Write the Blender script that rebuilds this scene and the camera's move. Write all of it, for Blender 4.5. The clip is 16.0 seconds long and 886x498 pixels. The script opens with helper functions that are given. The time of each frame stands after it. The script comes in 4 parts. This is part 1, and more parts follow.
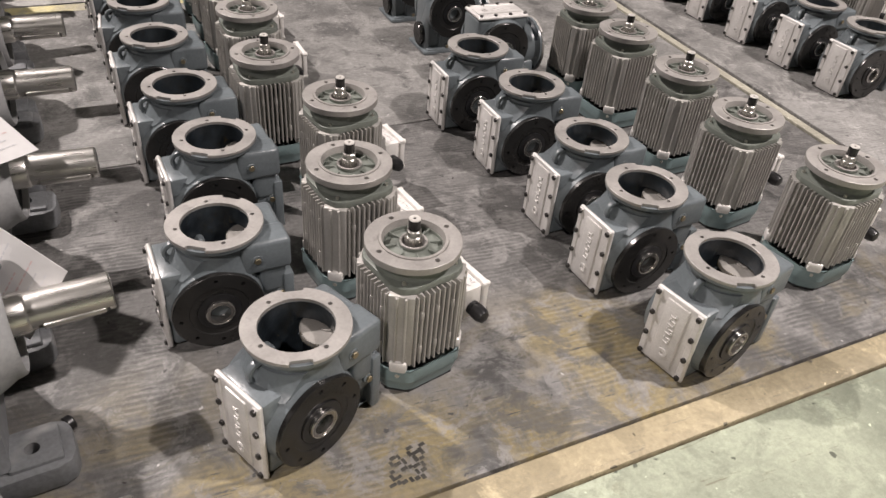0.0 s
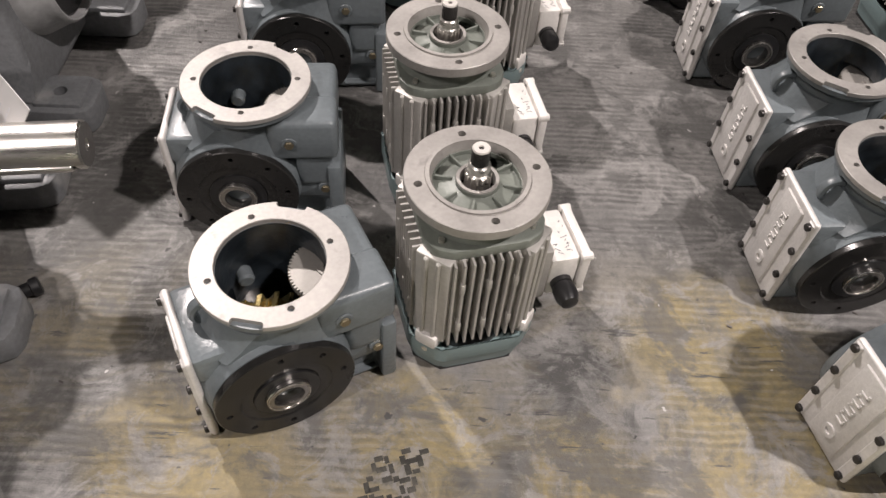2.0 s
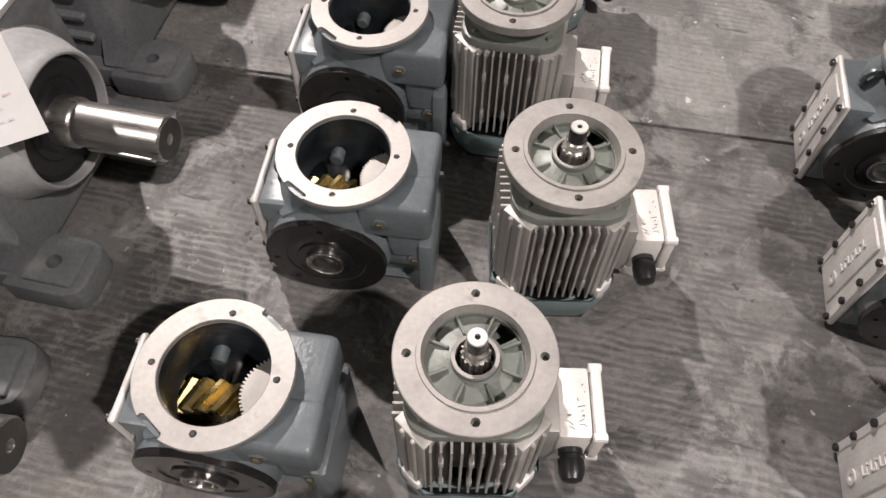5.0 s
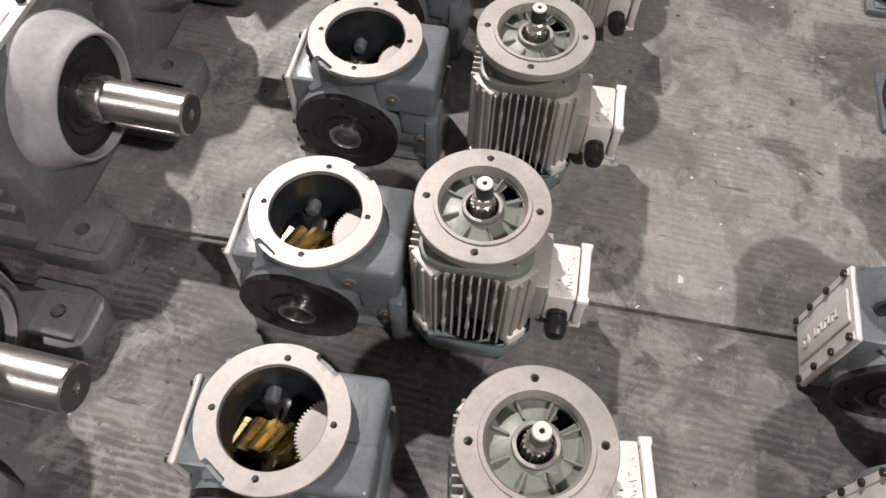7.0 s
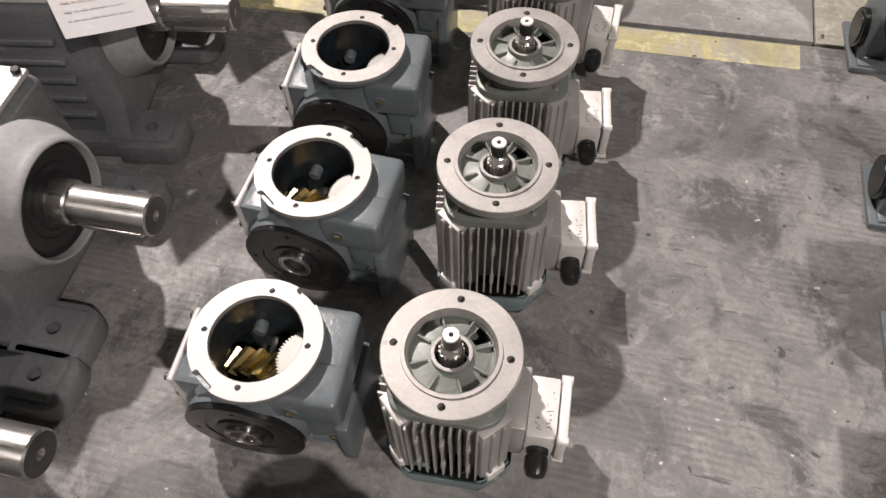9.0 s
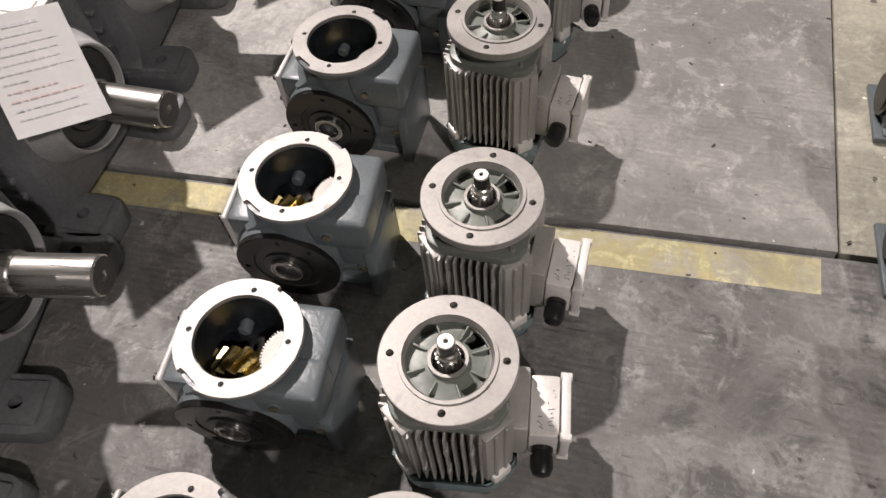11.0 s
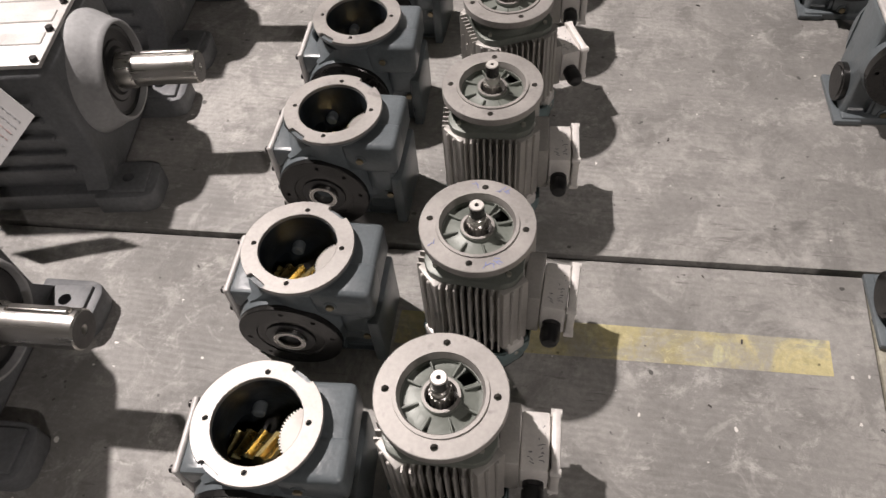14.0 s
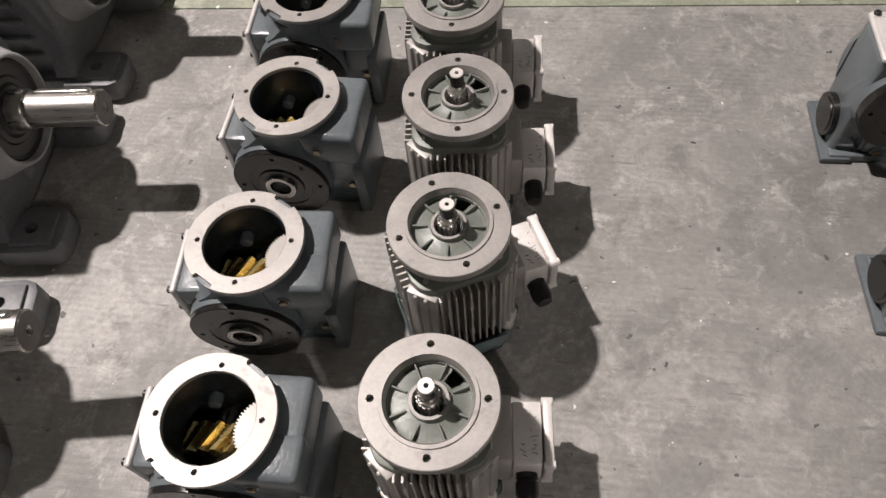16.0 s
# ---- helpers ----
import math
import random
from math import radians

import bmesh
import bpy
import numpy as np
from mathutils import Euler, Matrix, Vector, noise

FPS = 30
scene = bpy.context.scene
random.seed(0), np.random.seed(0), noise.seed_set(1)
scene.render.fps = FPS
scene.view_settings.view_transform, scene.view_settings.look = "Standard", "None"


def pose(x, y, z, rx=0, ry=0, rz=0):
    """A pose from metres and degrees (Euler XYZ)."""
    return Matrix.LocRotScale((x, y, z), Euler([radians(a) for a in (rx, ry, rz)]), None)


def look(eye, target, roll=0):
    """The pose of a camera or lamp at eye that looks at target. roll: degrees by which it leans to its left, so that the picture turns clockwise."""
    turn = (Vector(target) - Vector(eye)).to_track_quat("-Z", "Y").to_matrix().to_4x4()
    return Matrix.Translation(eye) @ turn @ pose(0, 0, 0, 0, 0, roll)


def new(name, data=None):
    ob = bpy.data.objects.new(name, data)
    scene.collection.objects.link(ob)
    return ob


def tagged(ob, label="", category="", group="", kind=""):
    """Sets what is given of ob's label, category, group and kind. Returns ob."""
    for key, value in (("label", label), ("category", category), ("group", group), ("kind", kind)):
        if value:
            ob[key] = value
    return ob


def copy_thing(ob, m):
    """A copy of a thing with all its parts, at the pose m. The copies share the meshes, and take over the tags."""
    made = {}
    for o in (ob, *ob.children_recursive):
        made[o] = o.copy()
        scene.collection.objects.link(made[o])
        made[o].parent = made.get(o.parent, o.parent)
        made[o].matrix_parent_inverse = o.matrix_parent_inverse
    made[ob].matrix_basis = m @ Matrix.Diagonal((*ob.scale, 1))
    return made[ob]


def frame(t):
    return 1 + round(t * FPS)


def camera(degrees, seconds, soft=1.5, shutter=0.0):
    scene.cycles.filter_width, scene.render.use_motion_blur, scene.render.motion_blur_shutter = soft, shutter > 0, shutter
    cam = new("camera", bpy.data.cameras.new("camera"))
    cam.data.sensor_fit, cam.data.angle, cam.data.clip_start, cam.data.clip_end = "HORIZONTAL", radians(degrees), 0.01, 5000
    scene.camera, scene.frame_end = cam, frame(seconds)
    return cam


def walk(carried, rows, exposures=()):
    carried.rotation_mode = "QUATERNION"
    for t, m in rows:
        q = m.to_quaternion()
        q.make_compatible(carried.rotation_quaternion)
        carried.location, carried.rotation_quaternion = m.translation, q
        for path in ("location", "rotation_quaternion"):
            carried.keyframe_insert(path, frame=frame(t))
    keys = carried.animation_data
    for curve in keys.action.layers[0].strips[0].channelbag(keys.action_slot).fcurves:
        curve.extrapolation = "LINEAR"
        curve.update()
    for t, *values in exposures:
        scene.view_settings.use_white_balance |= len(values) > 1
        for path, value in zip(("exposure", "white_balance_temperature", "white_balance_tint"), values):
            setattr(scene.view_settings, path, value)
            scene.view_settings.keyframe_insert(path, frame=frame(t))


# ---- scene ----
cam = camera(62.1, 16.0)
METRES, EYE, TILT, LEAN, TURN = 5.2, 1.325, -38.0, 0.0, -24.8
PATH = [
    (0, (0.268, 0.213, 1.222), (0.936, 1.656, 0.009), 5.5),
    (0.5, (0.37, 0.395, 1.157), (0.905, 1.806, -0.155), 5.9),
    (1, (0.437, 0.512, 1.114), (0.813, 1.899, -0.277), 5.7),
    (1.5, (0.526, 0.56, 1.045), (0.725, 1.898, -0.428), 5.1),
    (2, (0.636, 0.625, 1.034), (0.705, 1.879, -0.523), 5.1),
    (2.5, (0.657, 0.721, 1.019), (0.624, 1.86, -0.625), 4.5),
    (3, (0.665, 0.866, 1.009), (0.563, 1.928, -0.683), 3.6),
    (3.5, (0.672, 0.962, 1.026), (0.512, 1.986, -0.684), 2.1),
    (4, (0.708, 1.065, 1.057), (0.475, 2.106, -0.635), -0.1),
    (4.2, (0.721, 1.116, 1.091), (0.485, 2.148, -0.606), 0.1),
    (6.3, (0.654, 1.473, 1.193), (0.432, 2.488, -0.517), 1.3),
    (6.5, (0.648, 1.506, 1.212), (0.426, 2.512, -0.502), 1.2),
    (7, (0.682, 1.705, 1.212), (0.449, 2.696, -0.51), 1.2),
    (7.5, (0.721, 1.803, 1.249), (0.464, 2.796, -0.468), 0.5),
    (8, (0.726, 1.957, 1.261), (0.446, 2.955, -0.45), -0.6),
    (8.5, (0.733, 2.168, 1.268), (0.44, 3.198, -0.421), -1.5),
    (8.7, (0.726, 2.197, 1.266), (0.427, 3.241, -0.413), -1.8),
    (10.8, (0.762, 2.808, 1.273), (0.38, 3.843, -0.395), -6.6),
    (11, (0.756, 2.885, 1.275), (0.37, 3.918, -0.394), -6.9),
    (11.5, (0.688, 3.102, 1.26), (0.295, 4.17, -0.385), -6.4),
    (12, (0.662, 3.289, 1.295), (0.277, 4.384, -0.333), -5.6),
    (12.5, (0.699, 3.557, 1.304), (0.289, 4.672, -0.305), -6.3),
    (13, (0.706, 3.774, 1.302), (0.32, 4.905, -0.302), -5.9),
    (13.5, (0.637, 4.019, 1.295), (0.281, 5.171, -0.301), -6.2),
    (14, (0.611, 4.192, 1.316), (0.3, 5.335, -0.295), -6.0),
    (14.5, (0.633, 4.422, 1.328), (0.362, 5.553, -0.299), -5.6),
    (15, (0.654, 4.596, 1.339), (0.407, 5.699, -0.31), -5.7),
    (15.5, (0.611, 4.799, 1.316), (0.379, 5.865, -0.36), -6.1),
    (16, (0.563, 4.954, 1.31), (0.343, 5.976, -0.395), -6.3),
]
# the camera opens up over the dark front slabs
EXPOSURES = [(0.0, 0.42), (4.0, 0.28), (6.5, 0.36), (8.5, 0.32), (12.5, -0.02), (16.0, -0.1)]
walk(cam, [(t, look(eye, target, roll)) for t, eye, target, roll in PATH], EXPOSURES)

# ---- light ----
world = bpy.data.worlds.new("hall_air")
scene.world = world
world.use_nodes = True
world.node_tree.nodes["Background"].inputs[0].default_value = (0.6, 0.6, 0.6, 1)
world.node_tree.nodes["Background"].inputs[1].default_value = 0.06


def hall_or_fill_lamp(x, y, z, watts, beam, size=0.3):
    data = bpy.data.lights.new("high_bay_light", "AREA")
    data.shape, data.size, data.energy, data.color = "DISK", size, watts, (1.0, 0.902, 0.872)
    data.spread = radians(beam)
    ob = new("high_bay_light", data)
    ob.location = (x, y, z)


# First lamp follows the cast shadows, second lit fronts; last three are added fill.
LAMPS = [(-3.65, 6.9, 8.2, 1140, 150), (-2.9, -3.0, 6.3, 350, 100), (4.5, -0.5, 6.3, 330, 112), (5.0, 10.5, 6.3, 30, 150), (-2.9, 16.5, 6.3, 150, 150)]
for lx, ly, lz, lw, beam in LAMPS:
    hall_or_fill_lamp(lx, ly, lz, lw, beam)


# ---- materials ----
def material(name, base, rough=0.5, metal=0.0, vary=0.25, scale=6.0, fine=90.0, bump=0.15, dirt=None, dirt_at=0.6, coat=0.0, each=0.0, stretch=(1, 1, 1)):
    """A procedural surface: broad stains, fine grain, optional dirt patches and a small relief."""
    m = bpy.data.materials.new(name)
    m.use_nodes = True
    t = m.node_tree
    n, l = t.nodes, t.links
    bsdf = n["Principled BSDF"]
    co = n.new("ShaderNodeTexCoord")
    mp = n.new("ShaderNodeMapping")
    mp.inputs["Scale"].default_value = stretch
    l.new(co.outputs["Object"], mp.inputs["Vector"])
    info = n.new("ShaderNodeObjectInfo")
    shift = n.new("ShaderNodeVectorMath")
    shift.operation = "ADD"
    l.new(mp.outputs[0], shift.inputs[0])
    mul = n.new("ShaderNodeMath")
    mul.operation = "MULTIPLY"
    mul.inputs[1].default_value = 17.0
    l.new(info.outputs["Random"], mul.inputs[0])
    l.new(mul.outputs[0], shift.inputs[1])
    big = n.new("ShaderNodeTexNoise")
    big.inputs["Scale"].default_value, big.inputs["Detail"].default_value = scale, 6
    small = n.new("ShaderNodeTexNoise")
    small.inputs["Scale"].default_value, small.inputs["Detail"].default_value = fine, 4
    l.new(shift.outputs[0], big.inputs["Vector"])
    l.new(shift.outputs[0], small.inputs["Vector"])
    ramp = n.new("ShaderNodeMapRange")
    ramp.inputs["From Min"].default_value, ramp.inputs["From Max"].default_value = 0.3, 0.7
    ramp.inputs["To Min"].default_value, ramp.inputs["To Max"].default_value = 1 - vary, 1 + vary
    l.new(big.outputs[0], ramp.inputs["Value"])
    ramp2 = n.new("ShaderNodeMapRange")
    ramp2.inputs["From Min"].default_value, ramp2.inputs["From Max"].default_value = 0.3, 0.7
    ramp2.inputs["To Min"].default_value, ramp2.inputs["To Max"].default_value = 1 - vary * 0.5, 1 + vary * 0.5
    l.new(small.outputs[0], ramp2.inputs["Value"])
    prod = n.new("ShaderNodeMath")
    prod.operation = "MULTIPLY"
    l.new(ramp.outputs[0], prod.inputs[0])
    l.new(ramp2.outputs[0], prod.inputs[1])
    own = n.new("ShaderNodeMapRange")
    own.inputs["To Min"].default_value, own.inputs["To Max"].default_value = 1 - each, 1 + each
    l.new(info.outputs["Random"], own.inputs["Value"])
    prod2 = n.new("ShaderNodeMath")
    prod2.operation = "MULTIPLY"
    l.new(prod.outputs[0], prod2.inputs[0])
    l.new(own.outputs[0], prod2.inputs[1])
    tint = n.new("ShaderNodeVectorMath")
    tint.operation = "SCALE"
    tint.inputs[0].default_value = base
    l.new(prod2.outputs[0], tint.inputs["Scale"])
    out = tint.outputs[0]
    if dirt:
        spots = n.new("ShaderNodeTexNoise")
        spots.inputs["Scale"].default_value, spots.inputs["Detail"].default_value = scale * 2.3, 8
        l.new(shift.outputs[0], spots.inputs["Vector"])
        mask = n.new("ShaderNodeMapRange")
        mask.inputs["From Min"].default_value, mask.inputs["From Max"].default_value = dirt_at, dirt_at + 0.12
        l.new(spots.outputs[0], mask.inputs["Value"])
        mix = n.new("ShaderNodeMix")
        mix.data_type = "RGBA"
        mix.inputs["B"].default_value = (*dirt, 1)
        l.new(mask.outputs[0], mix.inputs["Factor"])
        l.new(out, mix.inputs["A"])
        out = mix.outputs["Result"]
    l.new(out, bsdf.inputs["Base Color"])
    bsdf.inputs["Metallic"].default_value = metal
    rr = n.new("ShaderNodeMapRange")
    rr.inputs["To Min"].default_value, rr.inputs["To Max"].default_value = max(rough - 0.12, 0.05), min(rough + 0.12, 1)
    l.new(big.outputs[0], rr.inputs["Value"])
    l.new(rr.outputs[0], bsdf.inputs["Roughness"])
    bsdf.inputs["Coat Weight"].default_value = coat
    if bump:
        b = n.new("ShaderNodeBump")
        b.inputs["Strength"].default_value, b.inputs["Distance"].default_value = bump, 0.002
        l.new(small.outputs[0], b.inputs["Height"])
        l.new(b.outputs[0], bsdf.inputs["Normal"])
    return m


PAINT = material("grey_blue_enamel", (0.128, 0.147, 0.157), 0.32, 0.0, 0.16, 9, 140, 0.3, dirt=(0.09, 0.105, 0.11), dirt_at=0.64, each=0.06)
PAINT_DARK = material("dark_grey_primer", (0.14, 0.145, 0.151), 0.5, 0.0, 0.26, 5, 110, 0.4, dirt=(0.25, 0.25, 0.245), dirt_at=0.62, each=0.08)
# Paler than the housing primer: the hub's lit look is in this colour.
LIT_HUB = material("light_grey_primer", (0.35, 0.352, 0.354), 0.6, 0.0, 0.18, 7, 100, 0.35, each=0.08)
CAST = material("bare_cast_aluminium", (0.42, 0.405, 0.38), 0.5, 0.35, 0.12, 12, 160, 0.25, each=0.05)
PLATE = material("cast_aluminium_plate", (0.62, 0.6, 0.58), 0.5, 0.25, 0.12, 14, 180, 0.35, each=0.04)
MACHINED = material("machined_flange_face", (0.345, 0.328, 0.31), 0.5, 0.4, 0.14, 16, 160, 0.1, dirt=(0.25, 0.238, 0.225), dirt_at=0.62, each=0.06)
SHIELD = material("green_grey_casting", (0.16, 0.175, 0.154), 0.42, 0.1, 0.14, 14, 150, 0.25, each=0.05)
STEEL = material("bright_turned_steel", (0.6, 0.58, 0.55), 0.3, 0.97, 0.08, 12, 120, 0.08, stretch=(1, 12, 12))
BLACKSTEEL = material("oiled_black_steel", (0.032, 0.031, 0.03), 0.22, 0.5, 0.2, 14, 140, 0.12, each=0.1)
RUBBER = material("black_rubber", (0.012, 0.012, 0.013), 0.35, 0.0, 0.2, 20, 200, 0.05)
FANBLUE = material("blue_green_enamel", (0.2, 0.268, 0.272), 0.4, 0.0, 0.1, 10, 150, 0.15, dirt=(0.1, 0.12, 0.12), dirt_at=0.68)
BORE = material("oiled_hollow_shaft_steel", (0.36, 0.345, 0.33), 0.16, 0.95, 0.15, 14, 140, 0.08)
INSIDE = material("oil_wet_casting", (0.017, 0.022, 0.027), 0.34, 0.0, 0.5, 22, 45, 0.9, each=0.1)
BRASS = material("brass", (0.33, 0.28, 0.19), 0.36, 0.9, 0.12, 20, 200, 0.1)
BRONZE = material("oiled_bronze", (0.8, 0.64, 0.29), 0.28, 0.92, 0.2, 25, 200, 0.1)
SEAL = material("oily_black_seal", (0.012, 0.012, 0.013), 0.42, 0.0, 0.25, 18, 120, 0.1)
END_SHADE = material("dull_oiled_steel", (0.13, 0.125, 0.12), 0.42, 0.7, 0.2, 20, 120, 0.15)
BOLT = material("black_bolt_steel", (0.05, 0.047, 0.045), 0.4, 0.7, 0.2, 30, 200, 0.1)
TIP_GLINT = material("ground_shaft_end", (0.72, 0.69, 0.65), 0.45, 0.5, 0.05, 20, 200, 0.05)
INK = material("marker_ink", (0.05, 0.05, 0.07), 0.6, 0.0, 0.1, 20, 100, 0)
INKBLUE = material("blue_marker_ink", (0.2, 0.24, 0.5), 0.6, 0.0, 0.1, 20, 100, 0)
BOXWHITE = material("pale_cast_box", (0.72, 0.695, 0.665), 0.45, 0.15, 0.1, 16, 160, 0.2, each=0.05)
PAPER = material("paper_in_plastic", (0.63, 0.62, 0.615), 0.25, 0.0, 0.04, 12, 60, 0.05)
TYPE = material("grey_print", (0.52, 0.52, 0.535), 0.6, 0.0, 0.1, 20, 100, 0)
TYPERED = material("red_print", (0.56, 0.42, 0.41), 0.6, 0.0, 0.1, 20, 100, 0)
CARD = material("cardboard_tag", (0.75, 0.68, 0.6), 0.7, 0.0, 0.1, 14, 120, 0.1)
GALV = material("zinc_screw", (0.7, 0.68, 0.62), 0.3, 0.8, 0.1, 30, 200, 0.05)
WALL = material("hall_wall_paint", (0.17, 0.17, 0.165), 0.8, 0.0, 0.1, 0.4, 8, 0.1)


OCHRE_SPOTS = [(1.16, 1.26, 0.19), (1.17, 1.06, 0.16), (0.63, 1.08, 0.16), (0.3, 1.06, 0.15), (0.9, 1.03, 0.12)]
RINGS = [(1.13, 1.24, 0.07), (1.13, 1.49, 0.08), (1.03, 2.16, 0.075), (1.1, 5.77, 0.055), (0.98, 3.0, 0.07), (1.08, 4.2, 0.06)]


def floor_material(name, base, stain, dark_from, ochre, ochre_at, lines, front=None):
    """Worn concrete: clouds, dark patches, ochre stains and faint parallel trowel lines across the walk."""
    m = bpy.data.materials.new(name)
    m.use_nodes = True
    t = m.node_tree
    n, l = t.nodes, t.links
    bsdf = n["Principled BSDF"]
    geo = n.new("ShaderNodeNewGeometry")

    def cloud(scale, detail, lo, hi, stretch=None, rough=0.6, warp=0.0):
        src = geo.outputs["Position"]
        if stretch:
            mp = n.new("ShaderNodeMapping")
            mp.inputs["Scale"].default_value = stretch
            l.new(src, mp.inputs["Vector"])
            src = mp.outputs[0]
        tex = n.new("ShaderNodeTexNoise")
        tex.inputs["Scale"].default_value, tex.inputs["Detail"].default_value = scale, detail
        tex.inputs["Roughness"].default_value, tex.inputs["Distortion"].default_value = rough, warp
        l.new(src, tex.inputs["Vector"])
        mr = n.new("ShaderNodeMapRange")
        mr.inputs["From Min"].default_value, mr.inputs["From Max"].default_value = lo, hi
        l.new(tex.outputs[0], mr.inputs["Value"])
        return mr.outputs[0]

    def blend(fac, a, b, how="MIX"):
        mix = n.new("ShaderNodeMix")
        mix.data_type, mix.blend_type = "RGBA", how
        l.new(fac, mix.inputs["Factor"])
        for sock, v in (("A", a), ("B", b)):
            if isinstance(v, tuple):
                mix.inputs[sock].default_value = (*v, 1)
            else:
                l.new(v, mix.inputs[sock])
        return mix.outputs["Result"]

    col = blend(cloud(1.7, 7, 0.38, 0.62, warp=0.4), tuple(c * 0.72 for c in base), tuple(min(c * 1.25, 1) for c in base))
    col = blend(cloud(4.5, 10, dark_from, dark_from + 0.1, rough=0.75, warp=0.6), col, stain)
    col = blend(cloud(7.5, 10, 0.55, 0.63, rough=0.8, warp=0.3), col, tuple(min(c * 1.55, 1) for c in base))
    col = blend(cloud(2.1, 8, ochre_at, ochre_at + 0.12, rough=0.65, warp=0.5), col, ochre)
    if front:
        # ochre dust that was swept up along the front edge
        sep = n.new("ShaderNodeSeparateXYZ")
        l.new(geo.outputs["Position"], sep.inputs[0])
        edge = n.new("ShaderNodeMapRange")
        edge.inputs["From Min"].default_value, edge.inputs["From Max"].default_value = front, front - 0.45
        l.new(sep.outputs["Y"], edge.inputs["Value"])
        dust = n.new("ShaderNodeMath")
        dust.operation = "MULTIPLY"
        l.new(edge.outputs[0], dust.inputs[0])
        l.new(cloud(3.3, 7, 0.44, 0.56, rough=0.6, warp=1.2), dust.inputs[1])
        col = blend(dust.outputs[0], col, (0.23, 0.19, 0.105))
        for cx, cy, rad in OCHRE_SPOTS:
            far = n.new("ShaderNodeVectorMath")
            far.operation = "DISTANCE"
            far.inputs[1].default_value = (cx, cy, 0)
            l.new(geo.outputs["Position"], far.inputs[0])
            near = n.new("ShaderNodeMapRange")
            near.inputs["From Min"].default_value, near.inputs["From Max"].default_value = rad, rad * 0.55
            l.new(far.outputs["Value"], near.inputs["Value"])
            rust = n.new("ShaderNodeMath")
            rust.operation = "MULTIPLY"
            l.new(near.outputs[0], rust.inputs[0])
            l.new(cloud(9, 8, 0.38, 0.56, rough=0.7, warp=0.8), rust.inputs[1])
            col = blend(rust.outputs[0], col, (0.25, 0.2, 0.09))
    # short dark scratches across the walk
    col = blend(cloud(11, 5, 0.615, 0.67, stretch=(0.8, 6, 1), rough=0.65), col, stain)
    for cx, cy, rad in RINGS:
        # round oil marks left by things that stood here
        off = n.new("ShaderNodeVectorMath")
        off.operation = "DISTANCE"
        off.inputs[1].default_value = (cx, cy, 0)
        l.new(geo.outputs["Position"], off.inputs[0])
        wob = n.new("ShaderNodeMath")
        wob.operation = "SUBTRACT"
        wob.inputs[1].default_value = rad
        l.new(off.outputs["Value"], wob.inputs[0])
        mag = n.new("ShaderNodeMath")
        mag.operation = "ABSOLUTE"
        l.new(wob.outputs[0], mag.inputs[0])
        band = n.new("ShaderNodeMapRange")
        band.inputs["From Min"].default_value, band.inputs["From Max"].default_value = 0.018, 0.006
        band.inputs["To Max"].default_value = 0.75
        l.new(mag.outputs[0], band.inputs["Value"])
        worn = n.new("ShaderNodeMath")
        worn.operation = "MULTIPLY"
        l.new(band.outputs[0], worn.inputs[0])
        l.new(cloud(14, 5, 0.4, 0.6), worn.inputs[1])
        col = blend(worn.outputs[0], col, stain)
    wave = n.new("ShaderNodeTexWave")
    wave.bands_direction = "Y"
    wave.inputs["Scale"].default_value, wave.inputs["Distortion"].default_value = 21, 4.0
    wave.inputs["Detail"].default_value, wave.inputs["Detail Scale"].default_value = 5, 0.7
    l.new(geo.outputs["Position"], wave.inputs["Vector"])
    torn = n.new("ShaderNodeMath")
    torn.operation = "MULTIPLY"
    l.new(wave.outputs["Fac"], torn.inputs[0])
    l.new(cloud(16, 6, 0.4, 0.62, stretch=(0.4, 1.5, 1), rough=0.7), torn.inputs[1])
    streak = torn.outputs[0]
    gate = cloud(1.3, 5, 0.42, 0.52, warp=0.5)
    both = n.new("ShaderNodeMath")
    both.operation = "MULTIPLY"
    l.new(streak, both.inputs[0])
    l.new(gate, both.inputs[1])
    lim = n.new("ShaderNodeMath")
    lim.operation = "MULTIPLY"
    lim.inputs[1].default_value = lines
    l.new(both.outputs[0], lim.inputs[0])
    col = blend(lim.outputs[0], col, tuple(c * 0.38 for c in base))
    # pale dust caught on the crests of the trowel lines
    crest = n.new("ShaderNodeMapRange")
    crest.inputs["From Min"].default_value, crest.inputs["From Max"].default_value = 0.5, 0.2
    crest.inputs["To Max"].default_value = 0.42 * min(lines, 1.0)
    l.new(wave.outputs["Fac"], crest.inputs["Value"])
    dusty = n.new("ShaderNodeMath")
    dusty.operation = "MULTIPLY"
    l.new(crest.outputs[0], dusty.inputs[0])
    l.new(cloud(3.4, 11, 0.47, 0.6, stretch=(1, 1.3, 1), rough=0.72, warp=0.8), dusty.inputs[1])
    col = blend(dusty.outputs[0], col, tuple(min(c * 1.75, 0.7) for c in base))
    # blotches of old oil and rubbed dust, a hand wide and smaller
    faint = n.new("ShaderNodeMath")
    faint.operation = "MULTIPLY"
    faint.inputs[1].default_value = 0.35 + 0.4 * min(lines, 1.0)
    l.new(cloud(12, 12, 0.53, 0.6, rough=0.72, warp=0.9), faint.inputs[0])
    col = blend(faint.outputs[0], col, tuple(min(c * 1.5, 0.7) for c in base))
    oil = n.new("ShaderNodeMath")
    oil.operation = "MULTIPLY"
    oil.inputs[1].default_value = 0.3 + 0.5 * min(lines, 1.0)
    l.new(cloud(5.3, 13, 0.53, 0.58, rough=0.7, warp=0.5), oil.inputs[0])
